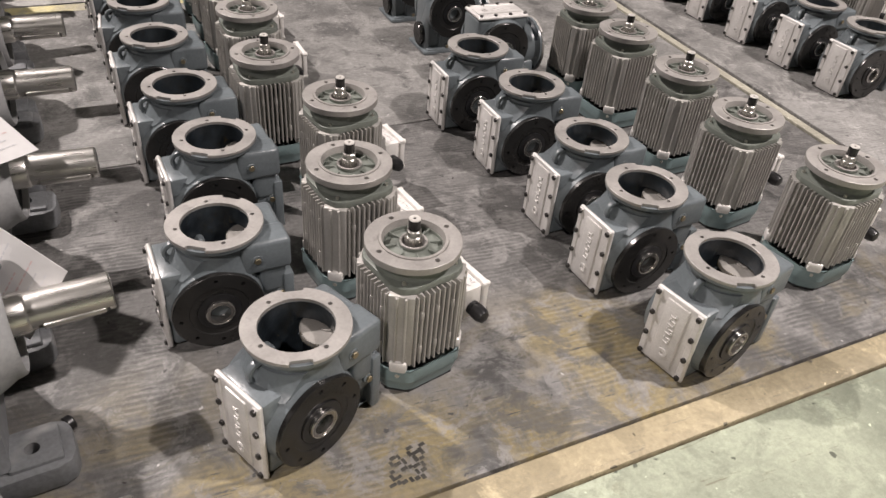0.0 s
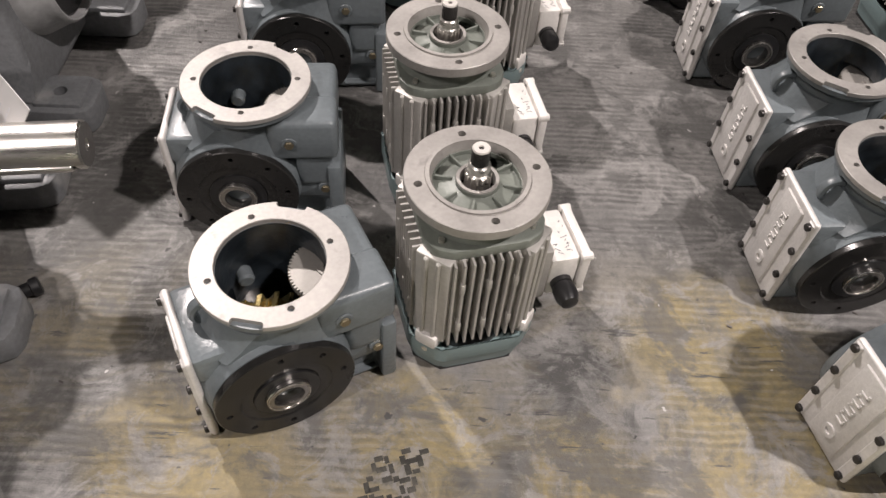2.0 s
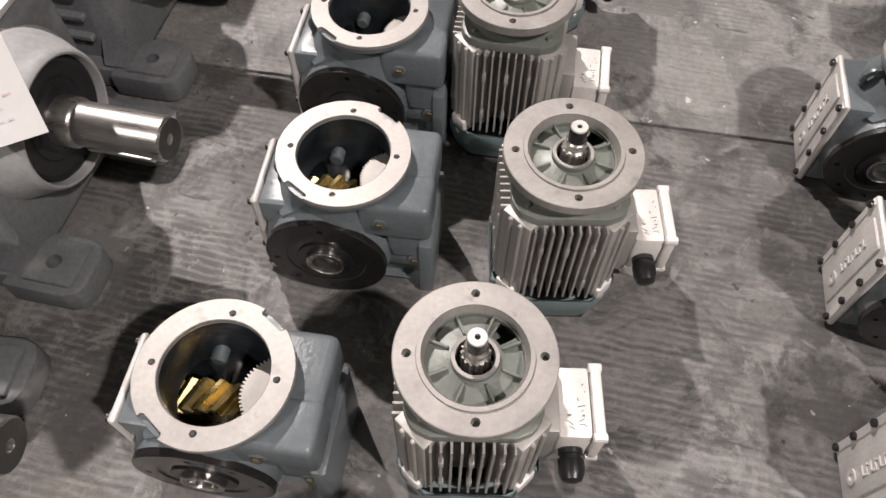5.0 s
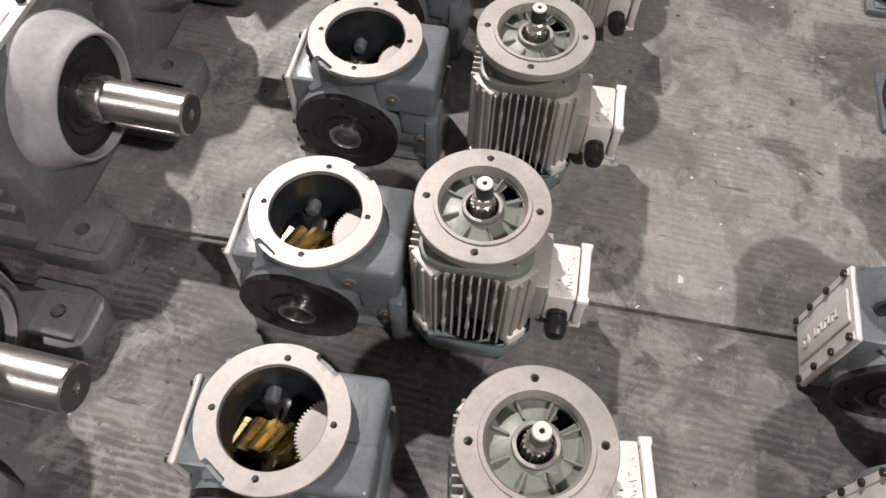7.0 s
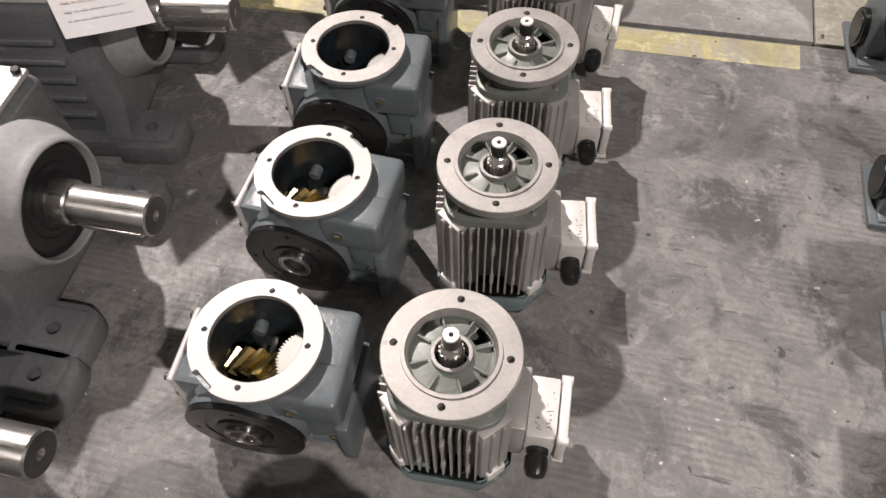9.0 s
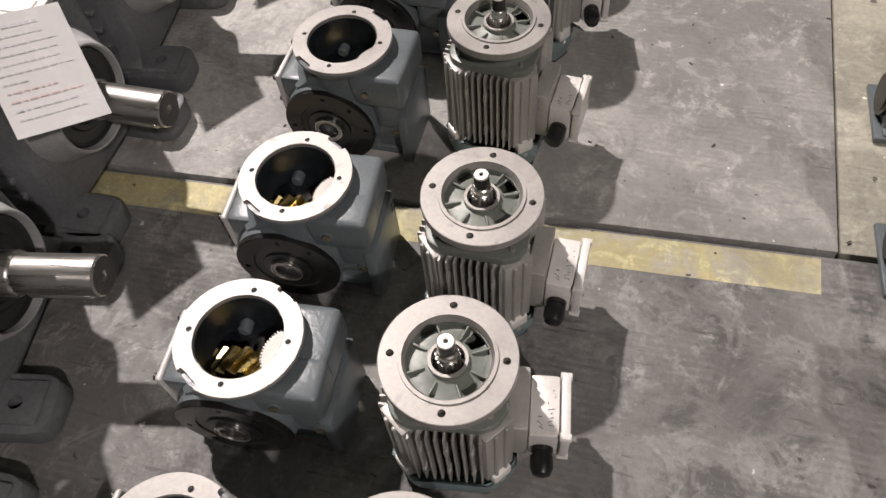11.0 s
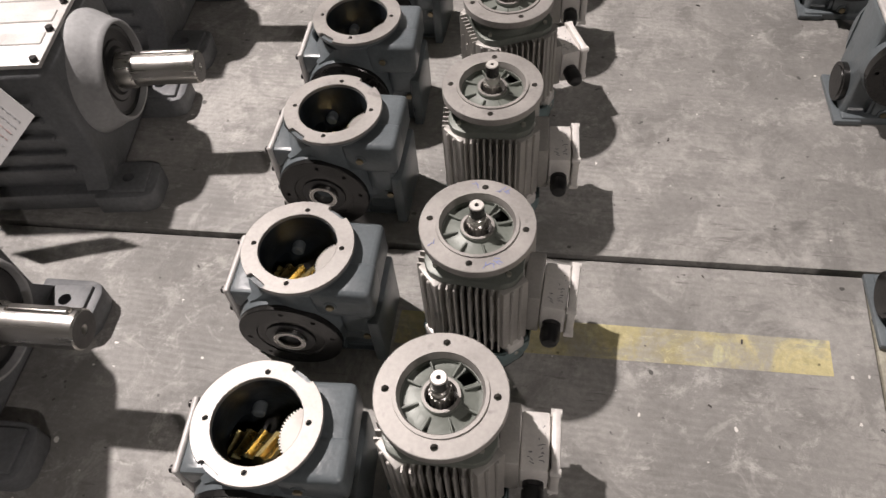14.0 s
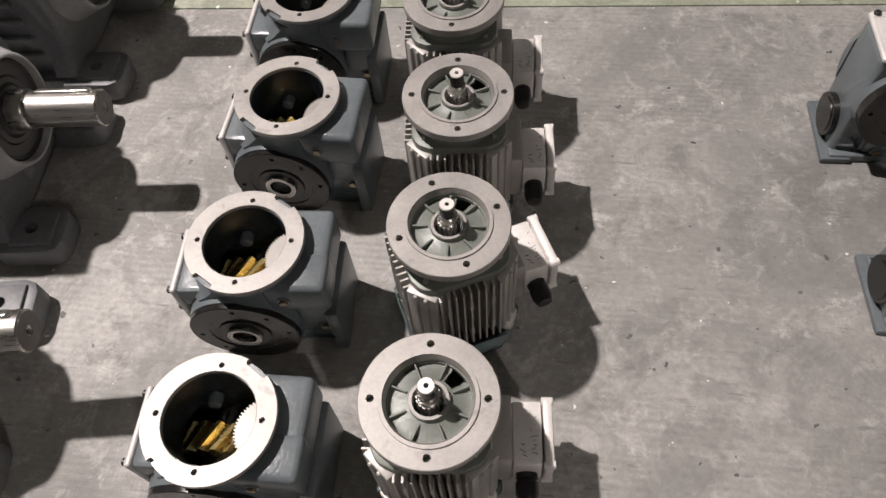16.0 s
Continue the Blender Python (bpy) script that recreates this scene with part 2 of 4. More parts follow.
    col = blend(oil.outputs[0], col, tuple(c * 0.5 for c in base))
    fine = cloud(60, 6, 0.35, 0.7, rough=0.75)
    soft = n.new("ShaderNodeMath")
    soft.operation = "MULTIPLY"
    soft.inputs[1].default_value = 0.5
    l.new(fine, soft.inputs[0])
    col = blend(soft.outputs[0], col, tuple(c * 0.5 for c in base))
    pits = cloud(34, 3, 0.7, 0.73, rough=0.5)
    col = blend(pits, col, tuple(c * 0.3 for c in base))
    chips = cloud(41, 2, 0.755, 0.765, rough=0.4)
    col = blend(chips, col, tuple(min(c * 2.2, 0.8) for c in base))
    scuff = cloud(9, 9, 0.6, 0.66, stretch=(1, 1.6, 1), rough=0.85, warp=1.6)
    half = n.new("ShaderNodeMath")
    half.operation = "MULTIPLY"
    half.inputs[1].default_value = 0.45
    l.new(scuff, half.inputs[0])
    col = blend(half.outputs[0], col, tuple(min(c * 1.7, 1) for c in base))
    l.new(col, bsdf.inputs["Base Color"])
    rg = n.new("ShaderNodeMapRange")
    rg.inputs["To Min"].default_value, rg.inputs["To Max"].default_value = 0.42, 0.75
    l.new(fine, rg.inputs["Value"])
    l.new(rg.outputs[0], bsdf.inputs["Roughness"])
    b = n.new("ShaderNodeBump")
    b.inputs["Strength"].default_value, b.inputs["Distance"].default_value = 0.35, 0.003
    l.new(fine, b.inputs["Height"])
    b2 = n.new("ShaderNodeBump")
    b2.inputs["Strength"].default_value, b2.inputs["Distance"].default_value = 0.4 * lines, 0.003
    l.new(both.outputs[0], b2.inputs["Height"])
    l.new(b.outputs[0], b2.inputs["Normal"])
    l.new(b2.outputs[0], bsdf.inputs["Normal"])
    return m


FLOOR_DARK = floor_material("oily_dark_concrete", (0.168, 0.163, 0.157), (0.05, 0.049, 0.047), 0.47, (0.24, 0.19, 0.1), 0.7, 0.8, front=1.5)
FLOOR_LIGHT = floor_material("worn_grey_concrete", (0.35, 0.34, 0.322), (0.22, 0.213, 0.2), 0.53, (0.31, 0.29, 0.22), 0.7, 0.22)
FLOOR_GREEN = floor_material("worn_green_floor_paint", (0.285, 0.31, 0.235), (0.19, 0.185, 0.13), 0.57, (0.42, 0.38, 0.24), 0.62, 0.1)
KERB = floor_material("ochre_stained_concrete", (0.33, 0.28, 0.18), (0.2, 0.18, 0.13), 0.58, (0.32, 0.27, 0.17), 0.6, 0.15)
YELLOW = floor_material("worn_yellow_line_paint", (0.53, 0.47, 0.25), (0.36, 0.345, 0.3), 0.48, (0.31, 0.295, 0.26), 0.5, 0.2)
GAP = material("dark_joint_dirt", (0.03, 0.029, 0.027), 0.9, 0, 0.3, 8, 80, 0.4)


# ---- mesh helpers ----
def link(name, bm, mat, parent=None, label="", smooth=35):
    me = bpy.data.meshes.new(name)
    bmesh.ops.recalc_face_normals(bm, faces=bm.faces)
    bm.to_mesh(me)
    bm.free()
    me.materials.append(mat)
    if smooth:
        me.polygons.foreach_set("use_smooth", [True] * len(me.polygons))
        me.set_sharp_from_angle(angle=radians(smooth))
    ob = new(name, me)
    ob.parent = parent
    if label:
        tagged(ob, label)
    return ob


def part(name, bm, mat, parent, label=""):
    return link(name, bm, mat, parent, label)


def box(bm, x0, x1, y0, y1, z0, z1, bevel=0.0, seg=2, m=None):
    g = bmesh.ops.create_cube(bm, size=1)["verts"]
    mat = Matrix.LocRotScale(((x0 + x1) / 2, (y0 + y1) / 2, (z0 + z1) / 2), None, (x1 - x0, y1 - y0, z1 - z0))
    bmesh.ops.transform(bm, matrix=mat, verts=g)
    if bevel:
        edges = list({e for v in g for e in v.link_edges})
        r = bmesh.ops.bevel(bm, geom=edges, offset=bevel, segments=seg, profile=0.5, affect="EDGES")
        g = list({v for f in r["faces"] for v in f.verts} | {v for v in g if v.is_valid})
    if m is not None:
        bmesh.ops.transform(bm, matrix=m, verts=g)
    return g


AXIS = {"z": Matrix.Identity(4), "x": Matrix.Rotation(radians(90), 4, "Y"), "y": Matrix.Rotation(radians(90), 4, "X")}


def lathe(bm, profile, seg=32, axis="z", at=(0, 0, 0), a0=0.0):
    """A turned solid: profile of (radius, height); closed when the last point equals the first. Axis y runs towards -y."""
    m = Matrix.Translation(at) @ AXIS[axis]
    closed = profile[0] == profile[-1]
    pts = profile[:-1] if closed else profile
    rings = []
    for r, h in pts:
        if r < 1e-6:
            rings.append([bm.verts.new(m @ Vector((0, 0, h)))])
        else:
            rings.append([bm.verts.new(m @ Vector((r * math.cos(a0 + 2 * math.pi * i / seg), r * math.sin(a0 + 2 * math.pi * i / seg), h))) for i in range(seg)])
    pairs = list(zip(rings, rings[1:]))
    if closed:
        pairs.append((rings[-1], rings[0]))
    for a, b in pairs:
        for i in range(seg):
            j = (i + 1) % seg
            if len(a) == 1 and len(b) > 1:
                bm.faces.new((a[0], b[i], b[j]))
            elif len(b) == 1 and len(a) > 1:
                bm.faces.new((a[i], a[j], b[0]))
            elif len(a) > 1:
                bm.faces.new((a[i], a[j], b[j], b[i]))
    return rings


def rod(bm, r, h0, h1, seg=20, axis="z", at=(0, 0, 0), ch=0.0, a0=0.0):
    p = [(0, h0), (r - ch, h0), (r, h0 + ch), (r, h1 - ch), (r - ch, h1), (0, h1)] if ch else [(0, h0), (r, h0), (r, h1), (0, h1)]
    lathe(bm, p, seg, axis, at, a0)


def prism(bm, pts, z0, z1, bevel=0.0, m=None):
    """An upright solid over a polygon of (x, y)."""
    lo = [bm.verts.new((x, y, z0)) for x, y in pts]
    hi = [bm.verts.new((x, y, z1)) for x, y in pts]
    k = len(pts)
    fs = [bm.faces.new(lo[::-1]), bm.faces.new(hi)]
    for i in range(k):
        fs.append(bm.faces.new((lo[i], lo[(i + 1) % k], hi[(i + 1) % k], hi[i])))
    g = lo + hi
    if bevel:
        r = bmesh.ops.bevel(bm, geom=list({e for f in fs for e in f.edges}), offset=bevel, segments=2, profile=0.5, affect="EDGES")
        g = list({v for f in r["faces"] for v in f.verts} | {v for v in g if v.is_valid})
    if m is not None:
        bmesh.ops.transform(bm, matrix=m, verts=g)
    return g


def cut(ob, *tools, how="DIFFERENCE"):
    """Carve the tools out of ob (or weld them on) and keep the plain mesh."""
    for tool in tools:
        mod = ob.modifiers.new("cut", "BOOLEAN")
        mod.operation, mod.solver, mod.object = how, "EXACT", tool
    bpy.context.view_layer.update()
    dg = bpy.context.evaluated_depsgraph_get()
    me = bpy.data.meshes.new_from_object(ob.evaluated_get(dg))
    ob.modifiers.clear()
    mat = ob.data.materials[0]
    old = ob.data
    ob.data = me
    me.name = ob.name
    me.materials.clear()
    me.materials.append(mat)
    me.polygons.foreach_set("material_index", [0] * len(me.polygons))
    me.polygons.foreach_set("use_smooth", [True] * len(me.polygons))
    me.set_sharp_from_angle(angle=radians(35))
    bpy.data.meshes.remove(old)
    for tool in tools:
        data = tool.data
        bpy.data.objects.remove(tool)
        bpy.data.meshes.remove(data)
    return ob


def solid(fill, *args, **kw):
    bm = bmesh.new()
    fill(bm, *args, **kw)
    return link("tool", bm, BOLT)


def shape(fill, *args, **kw):
    bm = bmesh.new()
    fill(bm, *args, **kw)
    return bm


def empty(name, label, category, group=""):
    ob = new(name)
    ob.empty_display_size = 0.05
    return tagged(ob, label, category, group)


# ---- floor and hall ----
def slab(name, x0, x1, y0, y1, z0, z1, mat, label, slope=0.0):
    bm = bmesh.new()
    box(bm, x0, x1, y0, y1, z0, z1, 0.004 if z1 - z0 > 0.01 else 0.0, 2)
    for v in bm.verts:
        v.co.y += slope * v.co.x
    return tagged(link(name, bm, mat), label, "floor", kind="structure")


def setting():
    slab("ground", -16, 18, -10, 26, -0.4, -0.03, GAP, "dark dirty subfloor under the concrete slabs")
    s = 0.06
    slab("floor_front", -9, 9.5, -8, 0.835, -0.03, -0.008, FLOOR_GREEN, "worn pale green painted factory floor", 0.06)
    slab("kerb", -9, 9.5, 0.84, 0.918, -0.03, -0.002, KERB, "ochre stained concrete edging strip", 0.06)
    slab("floor_slab_1", -9, 2.52, 0.924, 2.308, -0.03, 0.0, FLOOR_DARK, "dark oily worn concrete floor slab", s)
    slab("floor_slab_2", -9, 2.52, 2.314, 3.745, -0.03, 0.0, FLOOR_DARK2, "dark grey worn concrete floor slab", s)
    slab("floor_slab_3", -9, 1.234, 3.76, 5.098, -0.03, 0.0, FLOOR_LIGHT, "pale grey worn concrete floor slab", s)
    slab("floor_slab_4", 1.239, 2.52, 3.76, 5.098, -0.03, -0.003, YELLOWISH, "ochre tinted worn concrete floor slab", s)
    slab("floor_slab_5", -9, 2.52, 5.113, 6.455, -0.03, 0.0, FLOOR_LIGHT, "pale grey worn concrete floor slab with trowel lines", s)
    slab("floor_slab_6", 2.6, 9.5, 0.924, 6.455, -0.03, 0.0, FLOOR_DARK2, "dark grey worn concrete floor slab", s)
    slab("floor_strip", 2.545, 2.585, 0.924, 6.455, -0.03, -0.004, YELLOWISH, "narrow pale ochre floor strip", 0.06)
    slab("floor_back", -9, 9.5, 6.465, 22, -0.03, -0.006, FLOOR_GREEN, "worn pale green painted factory floor", s)
    slab("painted_line_1", -0.6, 1.2, 3.655, 3.738, 0.0, 0.0005, YELLOW, "worn yellow painted floor line", s)
    slab("painted_line_2", 0.3, 1.15, 4.862, 4.94, 0.0, 0.0005, YELLOW, "worn yellow painted floor line", s)
    # Unseen walls and ceiling, added to close the hall and bounce light.
    for name, a in (("wall_west", (-9.3, -9, -8.3, 22.3, -0.4, 8.6)), ("wall_east", (9.5, 9.8, -8.3, 22.3, -0.4, 8.6)), ("wall_south", (-9, 9.5, -8.3, -8, -0.4, 8.6)), ("wall_north", (-9, 9.5, 22, 22.3, -0.4, 8.6))):
        tagged(link(name, shape(box, *a), WALL), "plain grey hall wall, added out of view", "wall", kind="structure")
    tagged(link("ceiling", shape(box, -9.3, 9.8, -8.3, 22.3, 8.6, 8.8), WALL), "plain grey hall ceiling, added out of view", "ceiling", kind="structure")


FLOOR_DARK2 = floor_material("grey_oily_concrete", (0.23, 0.224, 0.214), (0.085, 0.083, 0.08), 0.5, (0.25, 0.23, 0.18), 0.74, 0.36)
YELLOWISH = floor_material("ochre_tinted_concrete", (0.37, 0.352, 0.285), (0.26, 0.245, 0.2), 0.6, (0.38, 0.34, 0.23), 0.6, 0.2)
setting()


# ---- worm gear unit ----
def gear_profile_teeth(bm, r_root, r_tip, count, z0, z1, at, tilt=0.0, axis="z"):
    """A toothed wheel; tilt turns the upper face for slanted teeth."""
    m = Matrix.Translation(at) @ AXIS[axis]
    lo, hi = [], []
    for i in range(count):
        for k, r in ((0.0, r_root), (0.28, r_tip), (0.55, r_tip), (0.83, r_root)):
            a = 2 * math.pi * (i + k) / count
            lo.append(bm.verts.new(m @ Vector((r * math.cos(a), r * math.sin(a), z0))))
            hi.append(bm.verts.new(m @ Vector((r * math.cos(a + tilt), r * math.sin(a + tilt), z1))))
    k = len(lo)
    bm.faces.new(lo[::-1])
    bm.faces.new(hi)
    for i in range(k):
        bm.faces.new((lo[i], lo[(i + 1) % k], hi[(i + 1) % k], hi[i]))


OUT = (-0.028, 0.104)  # the output axis: x and z


def gear_unit(label, lying=False):
    u = empty("worm_gear_unit", label, "gear unit", "worm gear units")
    ox, oz = OUT
    # housing
    h = solid(box, -0.132, 0.134, -0.062, 0.062, 0.004, 0.198, 0.012, 3)
    h.name = "housing"
    h.data.materials[0] = PAINT
    cut(h, solid(box, 0.055, 0.122, -0.1, -0.049, 0.13, 0.18, 0.004, 1), solid(box, 0.055, 0.122, -0.1, -0.049, 0.016, 0.062, 0.004, 1))
    neck = solid(lathe, [(0, 0.17), (0.094, 0.17), (0.088, 0.2), (0.083, 0.225), (0.084, 0.243), (0.093, 0.252), (0.1, 0.2565), (0.1005, 0.2655), (0, 0.2655)], 48)
    block = solid(box, 0.03, 0.141, -0.077, 0.086, 0.165, 0.246, 0.013, 3)
    step = solid(box, 0.03, 0.143, -0.082, -0.008, 0.17, 0.25, 0.011, 3)
    front = solid(lathe, [(0, -0.012), (0.112, -0.012), (0.107, 0.0), (0.103, 0.014), (0.1, 0.03), (0, 0.03)], 56, "y", (ox, -0.055, oz + 0.002))
    back = solid(lathe, [(0, 0.0), (0.098, 0.0), (0.104, 0.012), (0.115, 0.03), (0, 0.03)], 40, "y", (ox, 0.085, oz + 0.002))
    rib = solid(box, 0.05, 0.128, -0.068, 0.07, 0.07, 0.128, 0.005, 2)
    foot = solid(box, 0.122, 0.146, -0.079, 0.079, 0.004, 0.15, 0.006, 2)
    shoulder = solid(box, -0.134, -0.06, -0.064, 0.064, 0.15, 0.203, 0.008, 2)
    saddle = solid(lathe, [(0, 0.19), (0.116, 0.19), (0.104, 0.202), (0.095, 0.216), (0.086, 0.232), (0, 0.232)], 48, at=(-0.004, 0, 0))
    chin = solid(box, 0.07, 0.132, -0.074, 0.02, 0.1, 0.2, 0.014, 3)
    cut(saddle, solid(box, -0.13, 0.13, -0.075, 0.075, 0.1, 0.3, 0.02, 3), how="INTERSECT")
    cut(h, neck, block, step, saddle, chin, front, back, rib, foot, shoulder, how="UNION")
    bore = solid(rod, 0.071, 0.045, 0.4, 48)
    bay = solid(box, -0.1, 0.1, -0.039, 0.05, 0.02, 0.185, 0.01, 2)
    nook = solid(box, 0.0, 0.131, -0.058, 0.058, 0.178, 0.223, 0.006, 2)
    floor_cut = solid(box, -0.5, 0.5, -0.5, 0.5, -0.3, 0.002)
    cut(h, bore, bay, nook, floor_cut)
    # inward-facing faces take a darker material than the painted outside
    h.data.materials.append(INSIDE)
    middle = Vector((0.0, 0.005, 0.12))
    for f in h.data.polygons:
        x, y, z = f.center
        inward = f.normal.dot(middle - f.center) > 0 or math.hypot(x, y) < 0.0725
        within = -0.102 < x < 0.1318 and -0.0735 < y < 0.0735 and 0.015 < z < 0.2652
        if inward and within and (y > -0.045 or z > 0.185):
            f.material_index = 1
    h.parent = u
    # machined ring with four holes and two notches
    ring = solid(lathe, [(0.0715, 0.2652), (0.102, 0.2652), (0.1028, 0.266), (0.1028, 0.2727), (0.102, 0.2735), (0.0725, 0.2735), (0.0715, 0.2725), (0.0715, 0.2652)], 72)
    ring.name = "mounting_ring"
    ring.data.materials[0] = MACHINED
    tools = [solid(rod, 0.0048, 0.2, 0.3, 14, at=(0.0815 * math.cos(a), 0.0815 * math.sin(a), 0)) for a in (0, math.pi / 2, math.pi, 3 * math.pi / 2)]
    for a in (55, 235):
        tools.append(solid(box, 0.0925, 0.12, -0.021, 0.021, 0.26, 0.3, 0.004, 2, Matrix.Rotation(radians(a), 4, "Z")))
    cut(ring, *tools)
    ring.parent = u
    tagged(ring, "bare machined mounting ring with four holes")
    # cover plate with raised bars and bolts
    bm = bmesh.new()
    box(bm, -0.1425, -0.1315, -0.066, 0.066, 0.004, 0.207, 0.005, 3)
    box(bm, -0.1465, -0.14, -0.03, 0.03, 0.016, 0.195, 0.003, 2)
    for y in (-0.0555, 0.0555):
        box(bm, -0.1445, -0.14, y - 0.008, y + 0.008, 0.008, 0.203, 0.002, 1)
    plate = part("cover_plate", bm, PLATE, u, "bare cast aluminium cover plate")
    for y in (-0.0555, 0.0555):
        for z in (0.016, 0.073, 0.134, 0.194):
            bm = bmesh.new()
            rod(bm, 0.0066, 0.1435, 0.1505, 12, "x", (0, 0, 0), 0.0012)
            bmesh.ops.rotate(bm, matrix=Matrix.Rotation(math.pi, 3, "Z"), verts=bm.verts)
            bmesh.ops.translate(bm, vec=(0, y, z), verts=bm.verts)
            part("bolt", bm, BOLT, plate, "black socket head bolt")
    bm = bmesh.new()
    lathe(bm, [(0.006, 0.0), (0.012, 0.0), (0.012, 0.0035), (0.006, 0.0035), (0.006, 0.0)], 20, "x", (-0.1495, 0.0, 0.052))
    for i in range(7):
        z = 0.082 + 0.0125 * i
        box(bm, -0.1485, -0.146, -0.008, 0.009, z, z + 0.0032, 0.0006, 1)
        box(bm, -0.1485, -0.146, -0.008 + 0.012 * (i % 2), -0.0045 + 0.012 * (i % 2), z, z + 0.0095, 0.0006, 1)
    part("raised_marking", bm, PLATE, plate)
    # output flanges and hollow shaft
    for side, y in ((1, -0.084), (-1, 0.084)):
        fl = solid(lathe, [(0.033, 0.0), (0.1, 0.0), (0.1, 0.011), (0.0985, 0.0125), (0.066, 0.0125), (0.064, 0.0105), (0.036, 0.0105), (0.033, 0.009), (0.033, 0.0)], 56, "y", (ox, y, oz))
        fl.name = "output_flange"
        fl.data.materials[0] = BLACKSTEEL
        if side < 0:
            fl.data.transform(Matrix.Translation((2 * ox, 0, 0)) @ Matrix.Rotation(math.pi, 4, "Z"))
        cut(fl, *[solid(rod, 0.0048, -0.2, 0.2, 12, "y", (ox + 0.083 * math.cos(radians(a)), 0, oz + 0.083 * math.sin(radians(a)))) for a in (5, 48, 90, 185, 228, 270)])
        fl.parent = u
        tagged(fl, "dark oiled steel output flange")
    bm = bmesh.new()
    lathe(bm, [(0.022, -0.104), (0.0305, -0.104), (0.032, -0.1025), (0.032, 0.1025), (0.0305, 0.104), (0.022, 0.104), (0.021, 0.1), (0.021, -0.1), (0.022, -0.104)], 36, "y", (ox, 0, oz))
    tube = part("hollow_shaft", bm, BORE, u, "oiled steel hollow output shaft")
    for y in (-0.1046, 0.1046):
        bm = bmesh.new()
        lathe(bm, [(0.0292, -0.0012), (0.0308, -0.0012), (0.0308, 0.0006), (0.0292, 0.0006), (0.0292, -0.0012)], 36, "y", (ox, y, oz))
        part("bright_rim", bm, STEEL, tube, "bright turned rim")
    for y in (-0.0935, 0.09):
        bm = bmesh.new()
        lathe(bm, [(0.0325, 0.0), (0.047, 0.0), (0.047, 0.0035), (0.0325, 0.0035), (0.0325, 0.0)], 36, "y", (ox, y, oz))
        part("shaft_seal", bm, RUBBER, u, "black rubber shaft seal")
    # wheels inside
    bm = bmesh.new()
    gear_profile_teeth(bm, 0.062, 0.0765, 19, -0.023, 0.023, (ox, 0.0, oz), 0.34, "y")
    wheel = cut(link("worm_wheel", bm, BRONZE), solid(rod, 0.0315, -0.1, 0.1, 24, "y", (ox, 0, oz)))
    wheel.parent = u
    tagged(wheel, "oiled golden bronze worm wheel")
    bm = bmesh.new()
    gear_profile_teeth(bm, 0.0505, 0.0545, 60, 0.205, 0.2165, (0.075, 0.002, 0))
    lathe(bm, [(0.006, 0.216), (0.015, 0.216), (0.015, 0.2195), (0.006, 0.2195), (0.006, 0.216)], 20, at=(0.075, 0.002, 0))
    part("spur_gear", bm, PLATE_STEEL, u, "bright steel spur gear with fine teeth")
    bm = bmesh.new()
    rod(bm, 0.012, 0.05, 0.206, 16, at=(0.075, 0.002, 0))
    part("worm_shaft", bm, STEEL, u)
    bm = bmesh.new()
    rod(bm, 0.012, -0.012, 0.012, 16, "y", (-0.03, 0.055, 0.19), 0.003)
    part("inner_boss", bm, PAINT, u)
    # lifting eye
    bm = bmesh.new()
    n_ring, n_tube = 14, 8
    rings = []
    for i in range(n_ring):
        a = radians(60 + 210 * i / (n_ring - 1))
        c = Vector((-0.092 + 0.02 * math.cos(a), 0, 0.219 + 0.02 * math.sin(a)))
        d = Vector((math.cos(a), 0, math.sin(a)))
        rings.append([bm.verts.new(c + d * 0.0065 * math.cos(b) + Vector((0, 1, 0)) * 0.009 * math.sin(b)) for b in (2 * math.pi * k / n_tube for k in range(n_tube))])
    for a, b in zip(rings, rings[1:]):
        for k in range(n_tube):
            bm.faces.new((a[k], a[(k + 1) % n_tube], b[(k + 1) % n_tube], b[k]))
    bm.faces.new(rings[0]), bm.faces.new(rings[-1][::-1])
    part("lifting_eye", bm, PAINT, u)
    # brass plugs
    bm = bmesh.new()
    rod(bm, 0.009, -0.012, 0.0, 6, "y", (0.085, 0.083, 0.2), 0.001)
    part("breather_plug", bm, BRASS, u, "brass breather plug")
    for x, z, y in ((0.066, 0.208, -0.08), (0.116, 0.096, -0.069)):
        bm = bmesh.new()
        rod(bm, 0.0125, -0.002, 0.004, 18, "y", (x, y, z), 0.001)
        plug = part("oil_plug", bm, PAINT, u)
        bm = bmesh.new()
        rod(bm, 0.008, 0.004, 0.009, 6, "y", (x, y, z), 0.001)
        part("hex_head", bm, BRASS, plug, "brass hexagon plug head")
    if lying:
        bm = bmesh.new()
        lathe(bm, [(0, -0.012), (0.036, -0.012), (0.038, -0.009), (0.046, -0.009), (0.046, 0.004), (0, 0.004)], 32, at=(0.078, 0.0, 0.0))
        cap = part("end_cap", bm, BLACKSTEEL, u, "round dark end cap")
        bm = bmesh.new()
        box(bm, 0.128, 0.143, -0.085, 0.085, -0.012, 0.05, 0.004, 2)
        part("base_ledge", bm, PAINT, u)
    return u


PLATE_STEEL = material("ground_gear_steel", (0.3, 0.285, 0.265), 0.5, 0.4, 0.08, 20, 160, 0.05)


